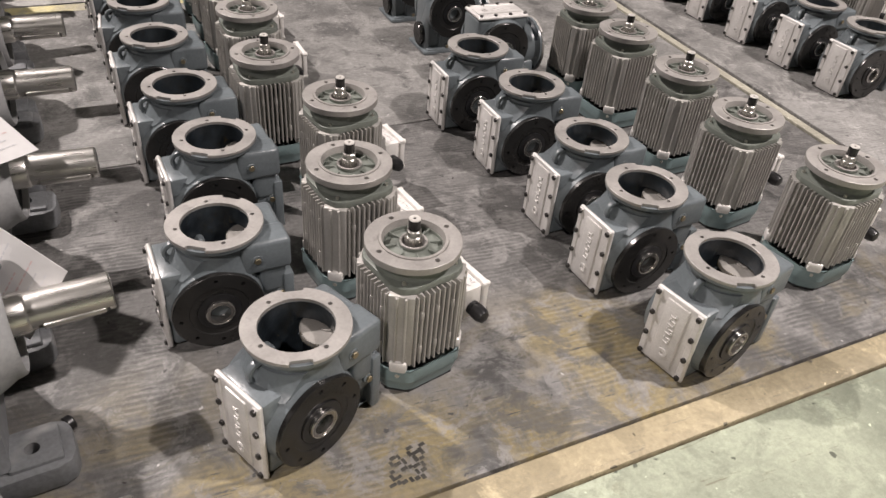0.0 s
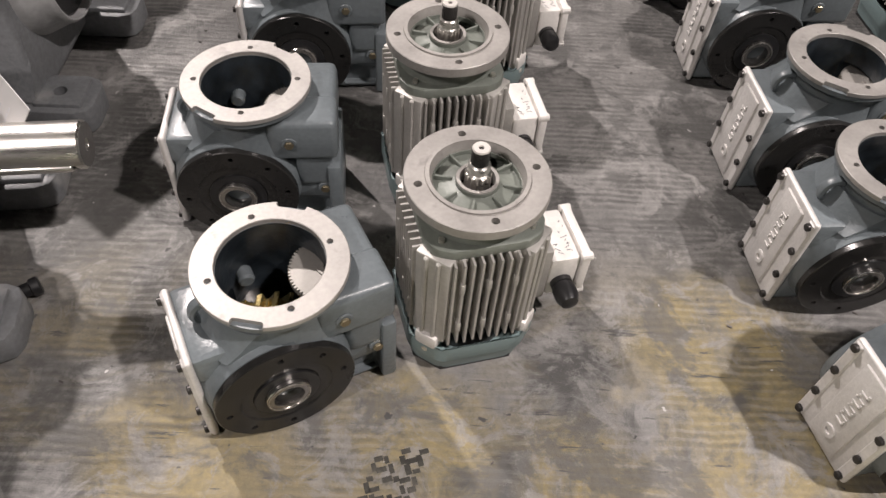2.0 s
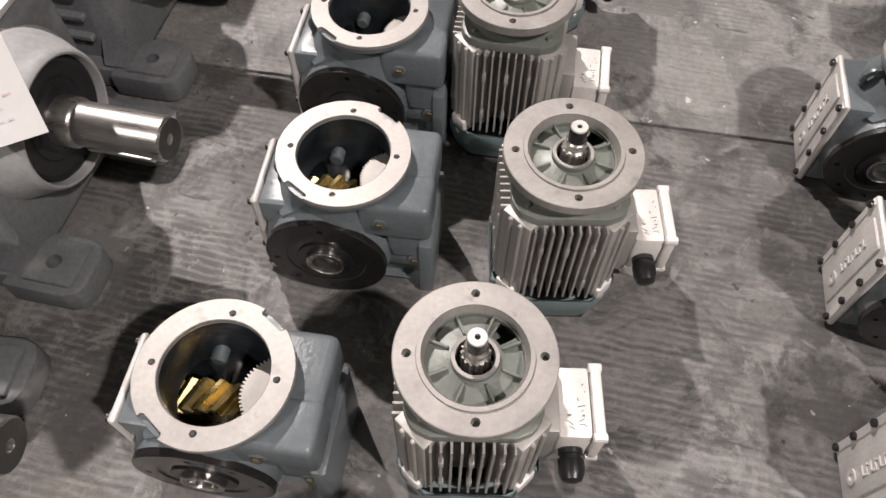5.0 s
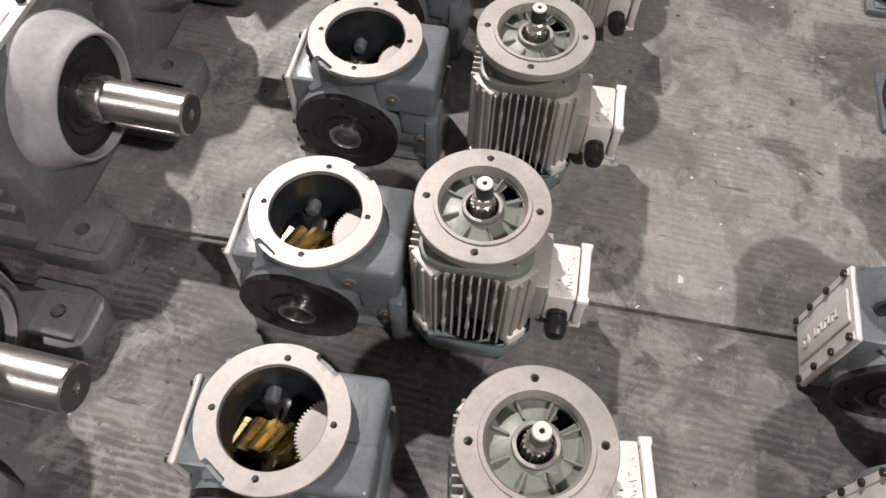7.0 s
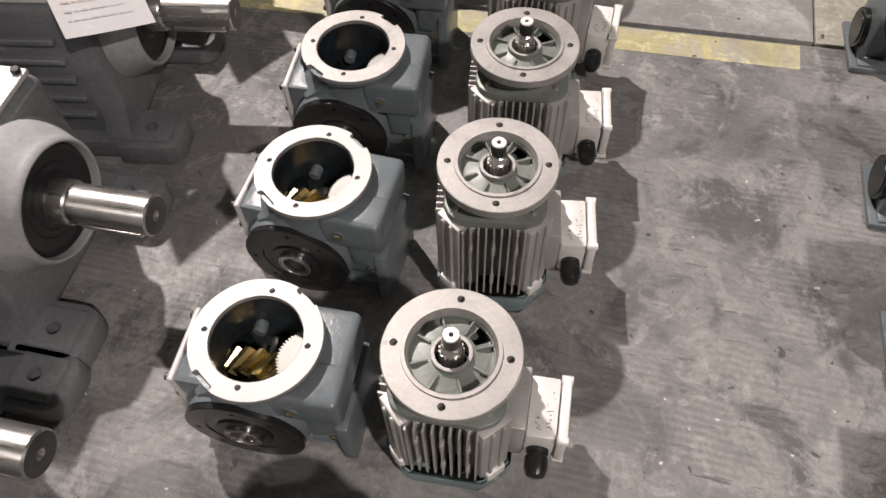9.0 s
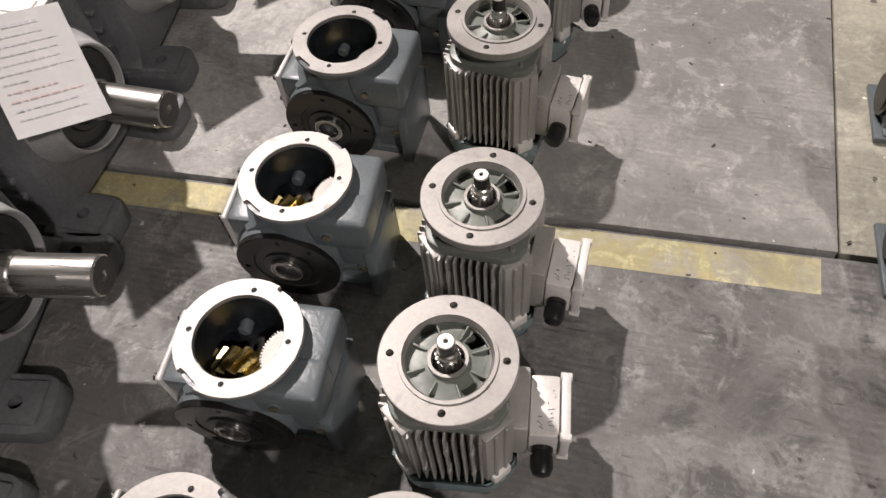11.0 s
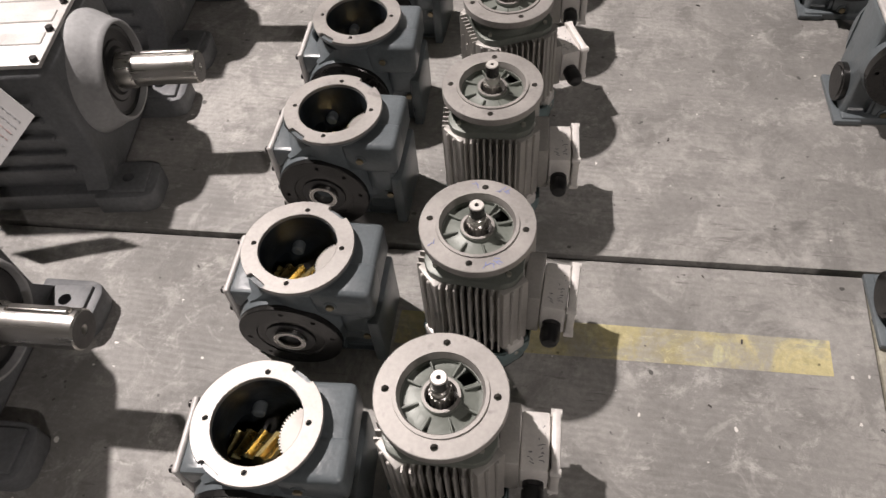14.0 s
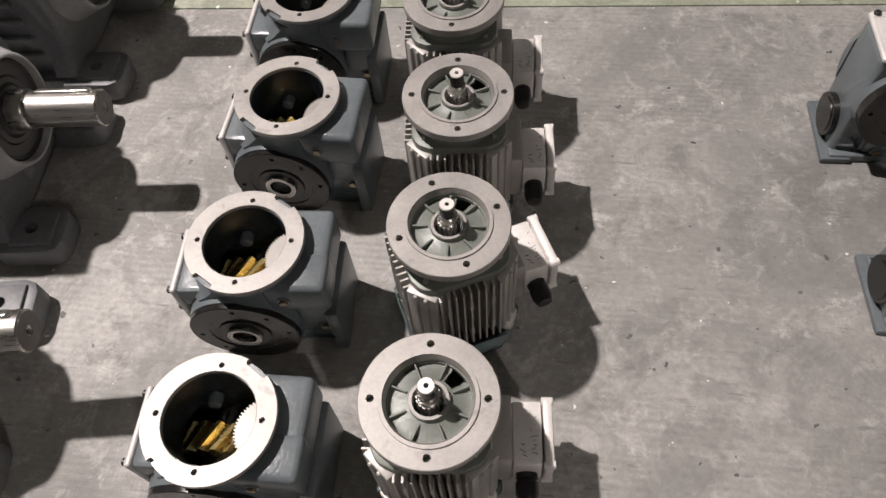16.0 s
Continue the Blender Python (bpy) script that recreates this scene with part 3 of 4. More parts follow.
# ---- flange motor ----
def motor(label, writing=0):
    u = empty("flange_motor", label, "electric motor", "flange motors")
    # fan cover
    c, k = 0.1015, 0.0615
    outer = [(c, -k), (c, k), (k, c), (-k, c), (-c, k), (-c, -k), (-k, -c), (k, -c)]
    bm = bmesh.new()
    lo = [bm.verts.new((x * 0.95, y * 0.95, 0.008)) for x, y in outer]
    mid = [bm.verts.new((x * 1.0, y * 1.0, 0.034)) for x, y in outer]
    mid2 = [bm.verts.new((x * 1.018, y * 1.018, 0.037)) for x, y in outer]
    top = [bm.verts.new((x * 1.018, y * 1.018, 0.072)) for x, y in outer]
    inn = [bm.verts.new((x * 0.985, y * 0.985, 0.072)) for x, y in outer]
    inlo = [bm.verts.new((x * 0.985, y * 0.985, 0.03)) for x, y in outer]
    bm.faces.new(lo[::-1]), bm.faces.new(inlo)
    for a, b in ((lo, mid), (mid, mid2), (mid2, top), (top, inn), (inn, inlo)):
        for i in range(8):
            bm.faces.new((a[i], a[(i + 1) % 8], b[(i + 1) % 8], b[i]))
    up = [e for e in bm.edges if abs(e.verts[0].co.z - e.verts[1].co.z) > 0.002]
    bmesh.ops.bevel(bm, geom=up, offset=0.014, segments=3, profile=0.5, affect="EDGES")
    cover = part("fan_cover", bm, FANBLUE, u, "blue-green painted steel fan cover")
    bm = bmesh.new()
    prism(bm, [(x * 0.93, y * 0.93) for x, y in outer], 0.0, 0.009)
    part("base_rim", bm, RUBBER, cover)
    for sx in (-1, 1):
        for sy in (-1, 1):
            bm = bmesh.new()
            box(bm, -0.019, 0.019, 0.094, 0.119, 0.064, 0.094, 0.006, 2, Matrix.Rotation(math.atan2(sy, sx) - math.pi / 2, 4, "Z"))
            part("corner_lug", bm, BOXWHITE, u, "bright cast corner lug")
            bm = bmesh.new()
            rod(bm, 0.0055, 0.1135, 0.119, 6, "x", (0, 0, 0.056), 0.001)
            bmesh.ops.rotate(bm, matrix=Matrix.Rotation(math.atan2(sy, sx), 3, "Z"), verts=bm.verts)
            part("screw", bm, GALV, cover)
    # finned body
    core = solid(box, -0.067, 0.067, -0.067, 0.067, 0.08, 0.274, 0.01, 2)
    core.name = "finned_body"
    core.data.materials[0] = CAST
    posts = []
    for k in range(4):
        m = Matrix.Rotation(radians(45 + 90 * k), 4, "Z")
        posts.append(solid(box, 0.085, 0.111, -0.027, 0.027, 0.084, 0.272, 0.003, 2, m))
        posts.append(solid(box, 0.105, 0.1155, -0.013, -0.006, 0.086, 0.27, 0.002, 1, m))
        posts.append(solid(box, 0.105, 0.1155, 0.006, 0.013, 0.086, 0.27, 0.002, 1, m))
        posts.append(solid(box, 0.075, 0.09, -0.037, 0.037, 0.087, 0.271, 0.003, 1, m))
    cut(core, *posts, how="UNION")
    core.parent = u
    tagged(core, "grey cast aluminium finned motor body")
    for q in (0, 2, 3):
        m = Matrix.Rotation(q * math.pi / 2, 4, "Z")
        for i in range(9):
            x = (i - 4) * 0.0128
            bm = bmesh.new()
            box(bm, x - 0.0016, x + 0.0016, -0.1, -0.064, 0.08 + 0.004 * (i % 2), 0.271, 0.0, 1, m)
            if i % 3 == 1:
                for z in (0.218, 0.125):
                    box(bm, x - 0.0036, x + 0.0036, -0.1012, -0.08, z - 0.011, z + 0.011, 0.0026, 2, m)
            part("cooling_fin", bm, CAST, core)
    # Added drum, black to give the gap above the fan cover its shade.
    bm = bmesh.new()
    rod(bm, 0.082, 0.032, 0.084, 32)
    part("fan_drum", bm, RUBBER, u)
    # end shield with flange
    bm = bmesh.new()
    prism(bm, [(0.086, -0.052), (0.086, 0.052), (0.078, 0.07), (0.07, 0.078), (0.052, 0.086), (-0.052, 0.086), (-0.07, 0.078), (-0.078, 0.07), (-0.086, 0.052), (-0.086, -0.052), (-0.078, -0.07), (-0.07, -0.078), (-0.052, -0.086), (0.052, -0.086), (0.07, -0.078), (0.078, -0.07)], 0.268, 0.287, 0.003)
    part("shield_plate", bm, SHIELD, u)
    bm = bmesh.new()
    lathe(bm, [(0, 0.28), (0.086, 0.28), (0.08, 0.29), (0.077, 0.3), (0.079, 0.31), (0.097, 0.32), (0.097, 0.323), (0.06, 0.323), (0.0595, 0.3165), (0.052, 0.316), (0.036, 0.3205), (0.03, 0.322), (0.03, 0.328), (0.0248, 0.328), (0.0248, 0.302), (0, 0.302)], 56)
    hole = [f for f in bm.faces if 0.034 < f.calc_center_median().xy.length < 0.056 and f.calc_center_median().z > 0.304 and 0.55 < math.atan2(f.calc_center_median().y, f.calc_center_median().x) < 1.02]
    bmesh.ops.delete(bm, geom=hole, context="FACES")
    shield = part("end_shield", bm, SHIELD, u, "green-grey cast end shield with radial ribs")
    for i in range(8):
        bm = bmesh.new()
        box(bm, 0.035, 0.0632, -0.0017, 0.0017, 0.31, 0.3245, 0.0008, 1, Matrix.Rotation(radians(22.5 + 45 * i), 4, "Z"))
        part("rib", bm, SHIELD, shield)
    for i in range(4):
        a = radians(45 + 90 * i)
        bm = bmesh.new()
        rod(bm, 0.0045, 0.286, 0.293, 6, at=(0.09 * math.cos(a), 0.09 * math.sin(a), 0))
        part("bolt", bm, GALV, shield)
    fl = solid(lathe, [(0.0615, 0.318), (0.0985, 0.318), (0.1, 0.3195), (0.1, 0.334), (0.0988, 0.335), (0.0715, 0.335), (0.071, 0.338), (0.0655, 0.338), (0.065, 0.335), (0.0615, 0.33), (0.0615, 0.318)], 72)
    fl.name = "mounting_flange"
    fl.data.materials[0] = MACHINED
    cut(fl, *[solid(rod, 0.0058, 0.2, 0.4, 16, at=(0.0825 * math.cos(a), 0.0825 * math.sin(a), 0)) for a in (0, math.pi / 2, math.pi, 3 * math.pi / 2)])
    fl.parent = u
    tagged(fl, "bright machined mounting flange with four holes")
    bm = bmesh.new()
    lathe(bm, [(0.0245, 0.306), (0.0245, 0.3305), (0.0292, 0.3305), (0.0292, 0.327), (0.0245, 0.306)], 32)
    part("bearing_ring", bm, MACHINED, u)
    bm = bmesh.new()
    lathe(bm, [(0, 0.3), (0.016, 0.3), (0.016, 0.343), (0.0142, 0.3445), (0.0142, 0.3475), (0.015, 0.348), (0.015, 0.357), (0.0128, 0.359), (0.0128, 0.36), (0, 0.36)], 28)
    shaft = part("shaft", bm, STEEL, u, "bright stepped steel shaft")
    bm = bmesh.new()
    gear_profile_teeth(bm, 0.0158, 0.0183, 15, 0.309, 0.3415, (0, 0, 0))
    part("spline_ring", bm, STEEL, shaft, "bright steel splines round the shaft")
    # Black disc down in the recess colours in the shade round the shaft.
    bm = bmesh.new()
    lathe(bm, [(0.0162, 0.302), (0.0244, 0.302), (0.0244, 0.308), (0.0162, 0.308), (0.0162, 0.302)], 28)
    part("bearing", bm, BLACKSTEEL, u, "bearing face, coloured dark for the shaded gap")
    bm = bmesh.new()
    lathe(bm, [(0.0125, 0.3585), (0.0125, 0.3835), (0, 0.3835), (0, 0.3585), (0.0125, 0.3585)], 24)
    tip = part("pinion_seat", bm, BLACKSTEEL, shaft, "dark shaft tip")
    # Pale end disc: the lamps' reflection on the steel is put into its colour.
    bm = bmesh.new()
    lathe(bm, [(0, 0.3834), (0.0124, 0.3834), (0.0122, 0.384), (0.0112, 0.3855), (0.0038, 0.3855), (0.0025, 0.381), (0, 0.381)], 24)
    part("shaft_end_face", bm, TIP_GLINT, shaft, "steel shaft end, coloured pale for its reflection")
    # terminal box
    bm = bmesh.new()
    box(bm, 0.085, 0.118, -0.048, 0.056, 0.085, 0.2, 0.004, 2)
    part("box_base", bm, CAST, u)
    bm = bmesh.new()
    box(bm, 0.119, 0.166, -0.046, 0.056, 0.088, 0.172, 0.005, 2)
    tb = part("terminal_box", bm, BOXWHITE, u, "pale cast terminal box")
    bm = bmesh.new()
    box(bm, 0.168, 0.183, -0.05, 0.06, 0.083, 0.178, 0.004, 2)
    for y in (-0.045, 0.055):
        for z in (0.09, 0.171):
            rod(bm, 0.007, 0.166, 0.1845, 10, "x", (0, y, z), 0.001)
    part("box_lid", bm, BOXWHITE, tb, "pale cast terminal box lid")
    bm = bmesh.new()
    lathe(bm, [(0, 0.0), (0.0175, 0.0), (0.0175, 0.008), (0.0155, 0.009), (0.0155, 0.013), (0.0185, 0.014), (0.0185, 0.032), (0.014, 0.043), (0.006, 0.046), (0, 0.046)], 20, "y", (0.142, -0.046, 0.118))
    part("cable_gland", bm, RUBBER, tb, "black plastic cable gland")
    # hand-written strokes on the box: unreadable, so plain marks
    rng = random.Random(40 + writing)
    bm = bmesh.new()
    for row, (y, y_end) in enumerate(((-0.034, -0.012), (-0.03, 0.034))):
        while y < y_end:
            x = 0.136 + 0.017 * row
            pts = [(x + rng.uniform(-0.006, 0.006), y + rng.uniform(-0.002, 0.004)) for _ in range(rng.choice((2, 3, 3)))]
            for (xa, ya), (xb, yb) in zip(pts, pts[1:]):
                d = math.hypot(xb - xa, yb - ya)
                m = Matrix.Translation(((xa + xb) / 2, (ya + yb) / 2, 0.1722)) @ Matrix.Rotation(math.atan2(yb - ya, xb - xa), 4, "Z")
                box(bm, -d / 2, d / 2, -0.00045, 0.00045, 0, 0.0003, 0, 1, m)
            y += rng.uniform(0.006, 0.011)
    part("hand_writing", bm, INK, tb, "dark hand-written strokes")
    return u


# ---- large helical gear unit ----
def helical_unit(label):
    u = empty("helical_gear_unit", label, "gear unit", "foot-mounted helical gear units")
    zc = 0.25
    h = solid(box, -0.62, -0.235, -0.168, 0.168, 0.03, 0.39, 0.022, 3)
    h.name = "housing"
    h.data.materials[0] = PAINT_DARK
    hubcore = solid(rod, 0.12, -0.3, -0.205, 40, "x", (0, 0, zc))
    tools = [hubcore]
    for s in (-1, 1):
        y0 = s * 0.16
        tools.append(solid(box, -0.64, -0.2, y0 - 0.04, y0 + 0.04, 0.004, 0.056, 0.006, 2))
        lo, hi = y0 - 0.058, y0 + 0.058
        pad = [(-0.272, lo), (-0.163, lo), (-0.14, lo + 0.009), (-0.131, lo + 0.03), (-0.131, hi - 0.03), (-0.14, hi - 0.009), (-0.163, hi), (-0.272, hi)]
        tools.append(solid(prism, pad, 0.0045, 0.06, 0.005))
        tools.append(solid(box, -0.242, -0.152, y0 - 0.042, y0 + 0.042, 0.05, 0.068, 0.004, 2))
        web = bmesh.new()
        pts = [(s * 0.03, 0.09), (s * 0.125, 0.31), (s * 0.145, 0.235), (s * 0.158, 0.13), (s * 0.196, 0.064), (s * 0.108, 0.062), (s * 0.08, 0.12)]
        prism(web, pts, -0.29, -0.236)
        bmesh.ops.transform(web, matrix=Matrix(((0, 0, 1, 0), (1, 0, 0, 0), (0, 1, 0, 0), (0, 0, 0, 1))), verts=web.verts)
        bmesh.ops.recalc_face_normals(web, faces=web.faces)
        tools.append(link("tool", web, BOLT))
        for z in (0.115, 0.165, 0.215, 0.265, 0.315):
            tools.append(solid(box, -0.6, -0.3, s * 0.17 - 0.011, s * 0.17 + 0.011, z - 0.007, z + 0.007, 0.003, 1))
    cut(h, *tools, how="UNION")
    holes = []
    for y0 in (-0.162, 0.162):
        for x in (-0.2, -0.56):
            holes.append(solid(rod, 0.0135, -0.05, 0.2, 20, at=(x, y0, 0)))
    cut(h, *holes)
    h.parent = u
    tagged(h, "matt dark grey primed cast housing with two feet")
    bm = bmesh.new()
    lathe(bm, [(0.07, -0.3), (0.141, -0.3), (0.142, -0.29), (0.142, -0.243), (0.138, -0.232), (0.124, -0.203), (0.117, -0.192), (0.115, -0.182), (0.112, -0.174), (0.108, -0.171), (0.1045, -0.172), (0.103, -0.178), (0.103, -0.21), (0.07, -0.21), (0.07, -0.3)], 56, "x", (0, 0, zc))
    hub = part("bearing_hub", bm, LIT_HUB, u, "grey primed round bearing hub, coloured paler as lit")
    bm = bmesh.new()
    rod(bm, 0.0085, -0.19, -0.165, 6, "x", (0, 0, zc - 0.129), 0.001)
    bmesh.ops.translate(bm, vec=(-0.04, 0, 0), verts=bm.verts)
    part("grease_screw", bm, BOLT, hub)
    bm = bmesh.new()
    lathe(bm, [(0.04, -0.205), (0.102, -0.205), (0.102, -0.187), (0.098, -0.185), (0.092, -0.19), (0.07, -0.191), (0.066, -0.188), (0.055, -0.188), (0.048, -0.182), (0.04, -0.182), (0.04, -0.205)], 48, "x", (0, 0, zc))
    part("shaft_seal", bm, SEAL, u, "black oily shaft seal")
    bm = bmesh.new()
    lathe(bm, [(0, -0.2), (0.041, -0.2), (0.041, -0.152), (0.0385, -0.148), (0.0365, -0.146), (0.0365, -0.003), (0.0335, 0.0), (0.009, 0.0), (0.0075, -0.004), (0.0065, -0.02), (0, -0.02)], 40, "x", (0, 0, zc))
    s = link("shaft", bm, STEEL)
    key = solid(box, -0.135, -0.012, -0.0105, 0.0105, 0.0285, 0.06, 0.0045, 3, Matrix.Translation((0, 0, zc)) @ Matrix.Rotation(radians(123), 4, "X"))
    cut(s, key)
    s.parent = u
    tagged(s, "bright turned steel output shaft with keyway")
    bm = bmesh.new()
    box(bm, -0.129, -0.018, -0.0095, 0.0095, 0.029, 0.0405, 0.004, 3, Matrix.Translation((0, 0, zc)) @ Matrix.Rotation(radians(123), 4, "X"))
    part("key", bm, STEEL, s, "bright steel parallel key")
    # Added disc, coloured dark because the shaft end faces away from the lamp.
    bm = bmesh.new()
    lathe(bm, [(0.0095, -0.001), (0.0328, -0.001), (0.0335, 0.0008), (0.0095, 0.0008), (0.0095, -0.001)], 40, "x", (0, 0, zc))
    part("shaft_end_face", bm, END_SHADE, s, "steel shaft end face, coloured dark for shade")
    bm = bmesh.new()
    for i in range(4):
        lathe(bm, [(0.0062, -0.0035 * i - 0.003), (0.0085, -0.0035 * i - 0.001), (0.0085, -0.0035 * i - 0.0035), (0.0062, -0.0035 * i - 0.003)], 20, "x", (0, 0, zc))
    part("centre_thread", bm, STEEL, s, "bright centre thread")
    bm = bmesh.new()
    box(bm, -0.6, -0.245, -0.158, 0.158, 0.39, 0.402, 0.004, 2)
    for y in (-0.075, 0.0, 0.075):
        box(bm, -0.585, -0.262, y - 0.02, y + 0.02, 0.4, 0.4045, 0.002, 1)
    lid = part("inspection_cover", bm, PLATE, u, "pale bare metal inspection cover")
    for x, y in [(x, y) for x in (-0.587, -0.258) for y in (-0.145, -0.047, 0.047, 0.145)] + [(-0.42, -0.145), (-0.42, 0.145)]:
        bm = bmesh.new()
        rod(bm, 0.0085, 0.402, 0.411, 6, at=(x, y, 0), ch=0.001)
        part("bolt", bm, BOLT, lid)
    bm = bmesh.new()
    rod(bm, 0.014, 0.14, 0.152, 6, "y", (-0.4, 0, 0.095), 0.002)
    part("drain_plug", bm, BOLT, u)
    return u


def paper_tag(label, w=0.15, h=0.21, red=True):
    """A printed sheet in a clear sleeve, lying in its own xy plane, with bars for its print."""
    u = empty("paper_tag", label, "paper tag", "paper tags")
    bm = bmesh.new()
    box(bm, -w / 2, w / 2, -h / 2, h / 2, -0.0008, 0.0008)
    bmesh.ops.subdivide_edges(bm, edges=bm.edges[:], cuts=5, use_grid_fill=True)
    for v in bm.verts:
        v.co.z += 0.35 * v.co.x * v.co.x + 0.12 * v.co.y * v.co.y
    part("sheet", bm, PAPER, u, "white printed sheet in clear plastic")
    rng = random.Random(5)
    rows = []
    for i in range(11):
        y = h * 0.38 - i * h * 0.075
        rows.append((y, rng.uniform(0.25, 0.75) * w, 0.003 if i else 0.006, TYPERED if red and i in (7, 8) else TYPE))
    for y, length, thick, mt in rows:
        bm = bmesh.new()
        x0 = -w * 0.4
        x = x0
        while x < x0 + length:
            a = rng.uniform(0.006, 0.016)
            zz = 0.35 * x * x + 0.12 * y * y + 0.0014
            box(bm, x, x + a, y, y + thick, zz, zz + 0.0003)
            x += a + 0.004
        part("print_line", bm, mt, u)
    return u


# ---- placing the things ----
gear = gear_unit("grey-blue painted worm gear unit with open machined ring, standing on concrete")
mot = motor("grey finned flange motor standing upright on its blue-green fan cover", 1)
big = helical_unit("dark grey foot-mounted helical gear unit with bright output shaft")

ROW_G = [(0.447, 1.205, 27), (0.35, 1.567, 5), (0.402, 1.944, 6), (0.349, 2.265, 4.3), (0.311, 2.641, 3.7), (0.284, 2.968, -0.8), (0.254, 3.283, 5), (0.226, 3.603, 5), (0.192, 3.958, 0.5), (0.196, 4.279, 0), (0.185, 4.574, 6), (0.149, 4.904, 3.3), (0.117, 5.258, 1.8), (0.09, 5.565, 4), (0.087, 5.898, -1), (0.06, 6.2, 2)]
ROW_M = [(0.712, 1.317, 15), (0.669, 1.639, 12), (0.739, 1.976, 12.5), (0.6, 2.298, 4.5), (0.61, 2.662, 4.5), (0.602, 3.005, 10), (0.591, 3.294, 8.5), (0.573, 3.582, 0), (0.509, 4.0, -4), (0.51, 4.336, 13), (0.465, 4.634, 4), (0.47, 4.948, -1), (0.446, 5.296, 5.3), (0.44, 5.589, 26), (0.425, 5.864, 6), (0.389, 6.12, 4)]
ROW_B = [(1.398, 1.142, 14), (1.382, 1.449, 6), (1.38, 1.714, 5), (1.366, 2.051, 3), (1.32, 2.36, 3)]
ROW_BM = [(1.888, 1.319, 8), (1.822, 1.62, 10), (1.839, 1.927, 5), (1.831, 2.25, 6), (1.833, 2.513, 0)]
ROW_C = [(3.015, 2.244, 4), (3.006, 2.521, 3), (3.0, 2.81, 5), (2.99, 3.1, 2), (2.98, 3.4, 3)]
ROW_CM = [(3.46, 2.4, 5), (3.45, 2.7, 8), (3.43, 3.0, 2)]
LYING = [(1.39, 2.53, 2), (1.344, 2.91, 3), (1.324, 3.28, 2), (1.304, 3.74, 3), (1.304, 4.138, 2), (1.235, 5.0, 3), (1.222, 5.615, 4), (1.178, 6.02, 2)]
ROW_H = [(0.15, 0.9, 3), (0.137, 1.425, 8), (0.123, 1.92, 1), (0.074, 2.407, 2), (0.045, 2.825, 3), (-0.03, 3.346, 11), (-0.095, 3.723, 1), (-0.169, 4.212, 8), (-0.179, 4.695, 4), (-0.234, 5.377, 10), (-0.283, 5.86, 6), (-0.31, 6.32, 4)]


def spread(first, rows, z=0.0):
    first.matrix_basis = pose(rows[0][0], rows[0][1], z, 0, 0, rows[0][2])
    return [first] + [copy_thing(first, pose(x, y, z, 0, 0, a)) for x, y, a in rows[1:]]


spread(gear, ROW_G + ROW_B + ROW_C)
motors = spread(mot, ROW_M + ROW_BM + ROW_CM)
for unit in spread(big, ROW_H)[8:]:
    for child in unit.children:
        if child.name.startswith("shaft") and child.type == "MESH" and child.children:
            child.matrix_local = Matrix.Translation((0, 0, 0.25)) @ Matrix.Rotation(radians(-150), 4, "X") @ Matrix.Translation((0, 0, -0.25))
lie = gear_unit("grey-blue worm gear unit lying with its pale cover plate on top", True)
first = True
for x, y, a in LYING:
    m = pose(x, y, 0, 0, 0, a) @ Matrix.Translation((0.016, 0.088, 0.143)) @ Matrix.Rotation(math.pi / 2, 4, "Y")
    if first:
        lie.matrix_basis = m
        first = False
    else:
        copy_thing(lie, m)


# ---- paper tags ----
def sheet_pose(corner, along, across, w=0.165, h=0.235):
    """Pose of a sheet whose corner lies at corner; along is the way of its long side, across that of its short side."""
    a = Vector(along).normalized()
    c = Vector(across)
    c = (c - a * c.dot(a)).normalized()
    mid = Vector(corner) + a * h / 2 + c * w / 2
    if c.cross(a).z < 0:
        c = -c
    return Matrix.Translation(mid) @ Matrix((c, a, c.cross(a))).transposed().to_4x4()


UP_ALONG, UP_ACROSS = (-0.148, 0.157, 0.124), (-0.11, -0.136, 0.03)
SIDE_ALONG, SIDE_ACROSS = (-0.187, -0.136, -0.176), (-0.9, 0.096, 0.41)
TAGS = [
    ((-0.155, 3.648, 0.303), UP_ALONG, (-0.115, -0.133, 0.05)),
    ((-0.1, 3.185, 0.34), UP_ALONG, (-0.1, -0.115, 0.055)),
    ((-0.231, 4.133, 0.335), UP_ALONG, UP_ACROSS),
    ((-0.276, 4.535, 0.345), (-0.125, 0.225, 0.1), (-0.17, -0.063, 0.085)),
    ((-0.464, 5.115, 0.322), SIDE_ALONG, SIDE_ACROSS),
    ((-0.217, 2.219, 0.302), SIDE_ALONG, SIDE_ACROSS),
    ((0.02, 1.82, 0.35), UP_ALONG, UP_ACROSS),
    ((0.071, 1.44, 0.3), (-0.7, 0.59, 0.41), (-0.119, 0.016, -0.097)),
]
tag = paper_tag("white printed paper in a clear sleeve, lying on a gear unit", 0.165, 0.235)
for i, (corner, along, across) in enumerate(TAGS):
    m = sheet_pose(corner, along, across)
    if i == 0:
        tag.matrix_basis = m
    else:
        copy_thing(tag, m)


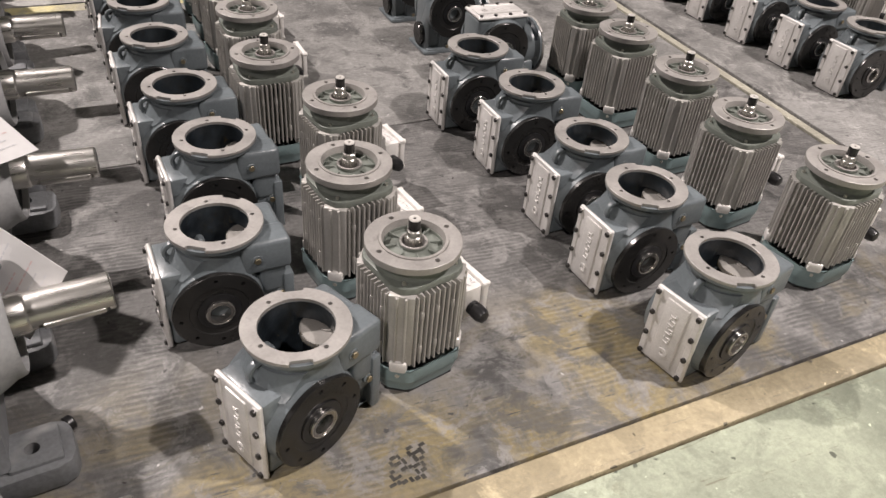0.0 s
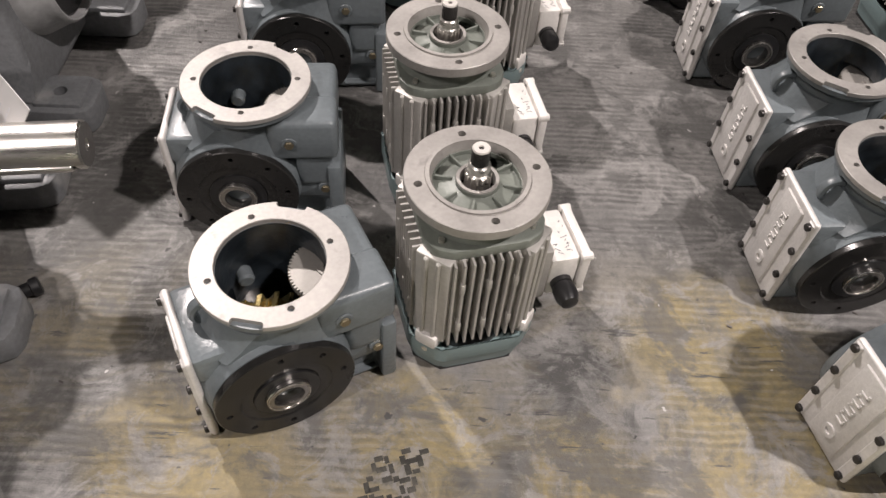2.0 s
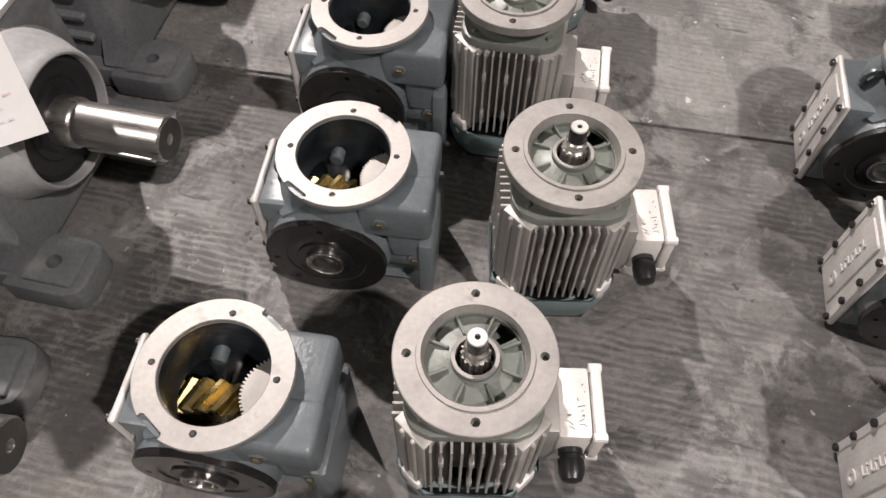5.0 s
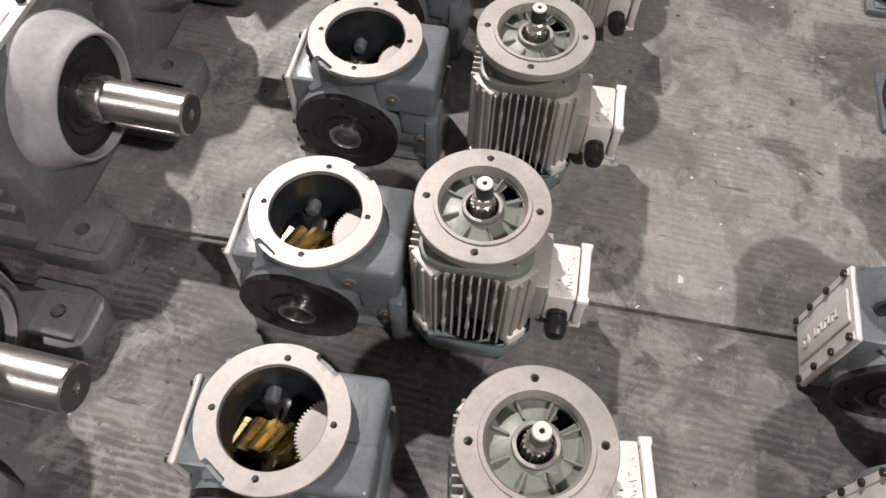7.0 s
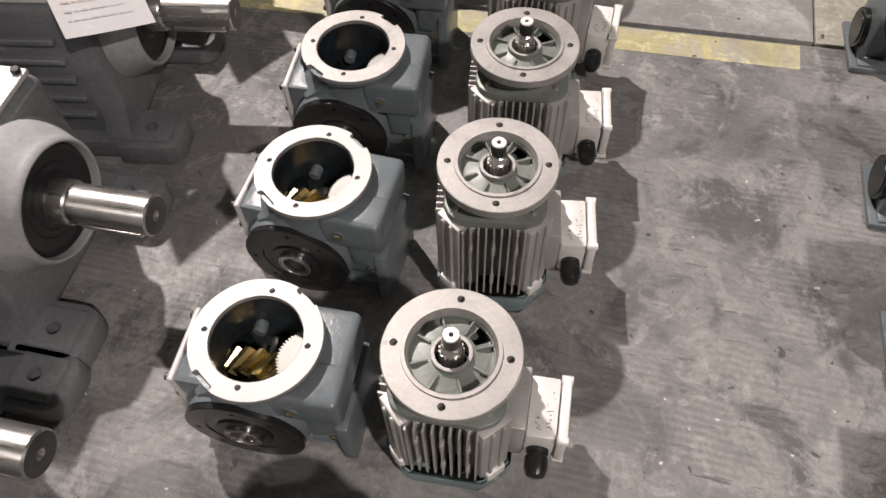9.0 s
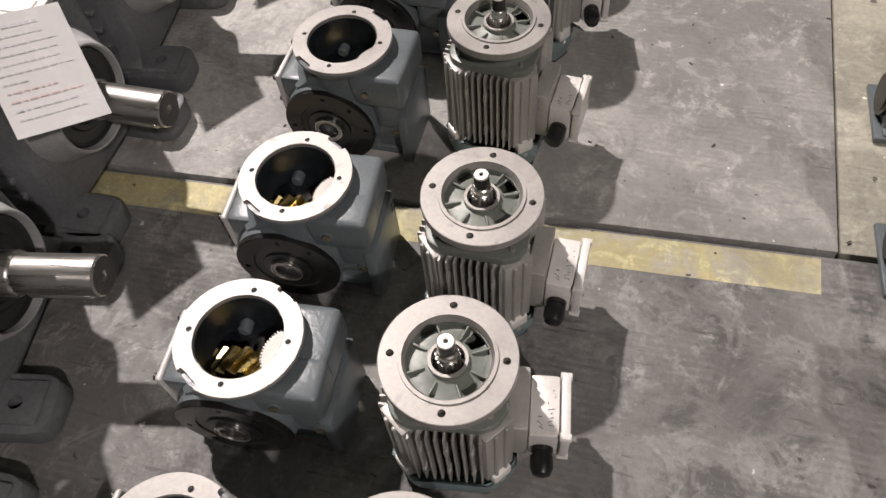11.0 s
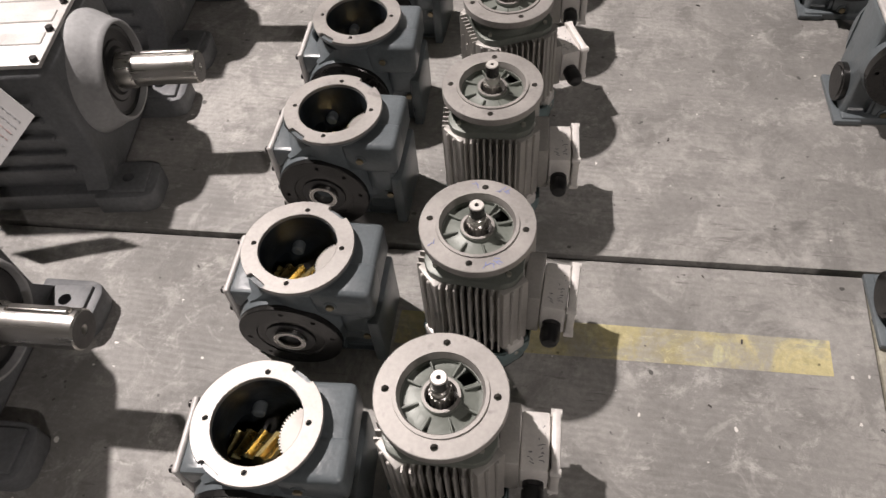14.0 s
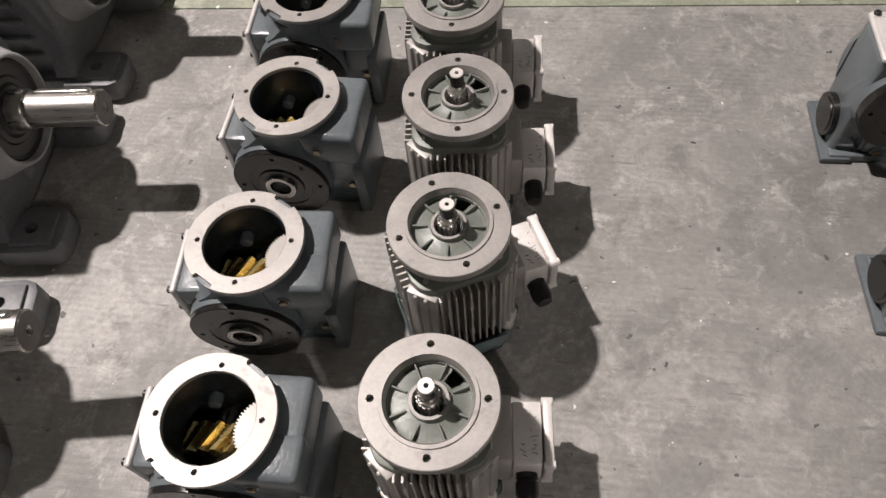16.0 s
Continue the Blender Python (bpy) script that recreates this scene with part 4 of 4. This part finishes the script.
# ---- blue marker strokes on one motor flange ----
rng = random.Random(3)
bm = bmesh.new()
for a in (-70, -62, -55, 62, 70, 100, 215):
    for k in range(3):
        m = Matrix.Rotation(radians(a + rng.uniform(-3, 3)), 4, "Z") @ Matrix.Translation((0.085 + rng.uniform(-0.006, 0.006), 0, 0.3352)) @ Matrix.Rotation(rng.uniform(-1.5, 1.5), 4, "Z")
        box(bm, -0.005, 0.005, -0.0006, 0.0006, 0, 0.0003, 0, 1, m)
tagged(part("marker_ink", bm, INKBLUE, motors[11]), "blue marker strokes on the flange", kind="stuff")


# ---- swarf and grit on the floor ----
def grit():
    r = random.Random(11)
    bm = bmesh.new()
    for _ in range(170):
        x, y = r.uniform(-0.6, 2.3), r.uniform(1.0, 6.4)
        s = r.uniform(0.0012, 0.0038)
        m = Matrix.Translation((x, y, 0.0012)) @ Matrix.Rotation(r.uniform(0, 6.28), 4, "Z")
        box(bm, -s * r.uniform(0.5, 2.2), s, -s * 0.5, s * 0.5, 0, 0.0018, 0, 1, m)
    return tagged(link("floor_grit", bm, GRIT, smooth=0), "scattered dark grit and swarf on the concrete floor", "grit", kind="stuff")


GRIT = material("mixed_grit", (0.1, 0.09, 0.085), 0.7, 0.2, 0.6, 3.0, 60, 0.1)
grit()


# ---- dark tread mark and a stray plug on the front slab ----
TREAD = material("grey_dirt", (0.05, 0.047, 0.04), 0.8, 0.0, 0.5, 30, 120, 0.1)
r = random.Random(21)
bm = bmesh.new()
for i in range(6):
    for k in range(6):
        if r.random() < 0.8:
            m = Matrix.Translation((0.575 + 0.0125 * i + 0.004 * k, 1.0 + 0.0145 * k, 0.0004)) @ Matrix.Rotation(0.3 + (1.57 if (i + k) % 2 else 0.0), 4, "Z")
            box(bm, -r.uniform(0.004, 0.009), r.uniform(0.004, 0.009), -0.0045, r.uniform(0.002, 0.0045), 0, 0.0004, 0, 1, m)
tagged(link("tread_mark", bm, TREAD, smooth=0), "dark dirty tread print on the concrete", "stain", kind="stuff")
bm = bmesh.new()
lathe(bm, [(0, -0.022), (0.011, -0.022), (0.012, -0.02), (0.012, 0.006), (0.016, 0.008), (0.016, 0.02), (0.014, 0.022), (0, 0.022)], 20, "x", (0, 0, 0.016))
plug = tagged(link("rubber_plug", bm, RUBBER), "small black rubber plug lying on the concrete floor", "plug")
plug.matrix_basis = pose(0.0, 1.318, 0, 0, 0, 35)
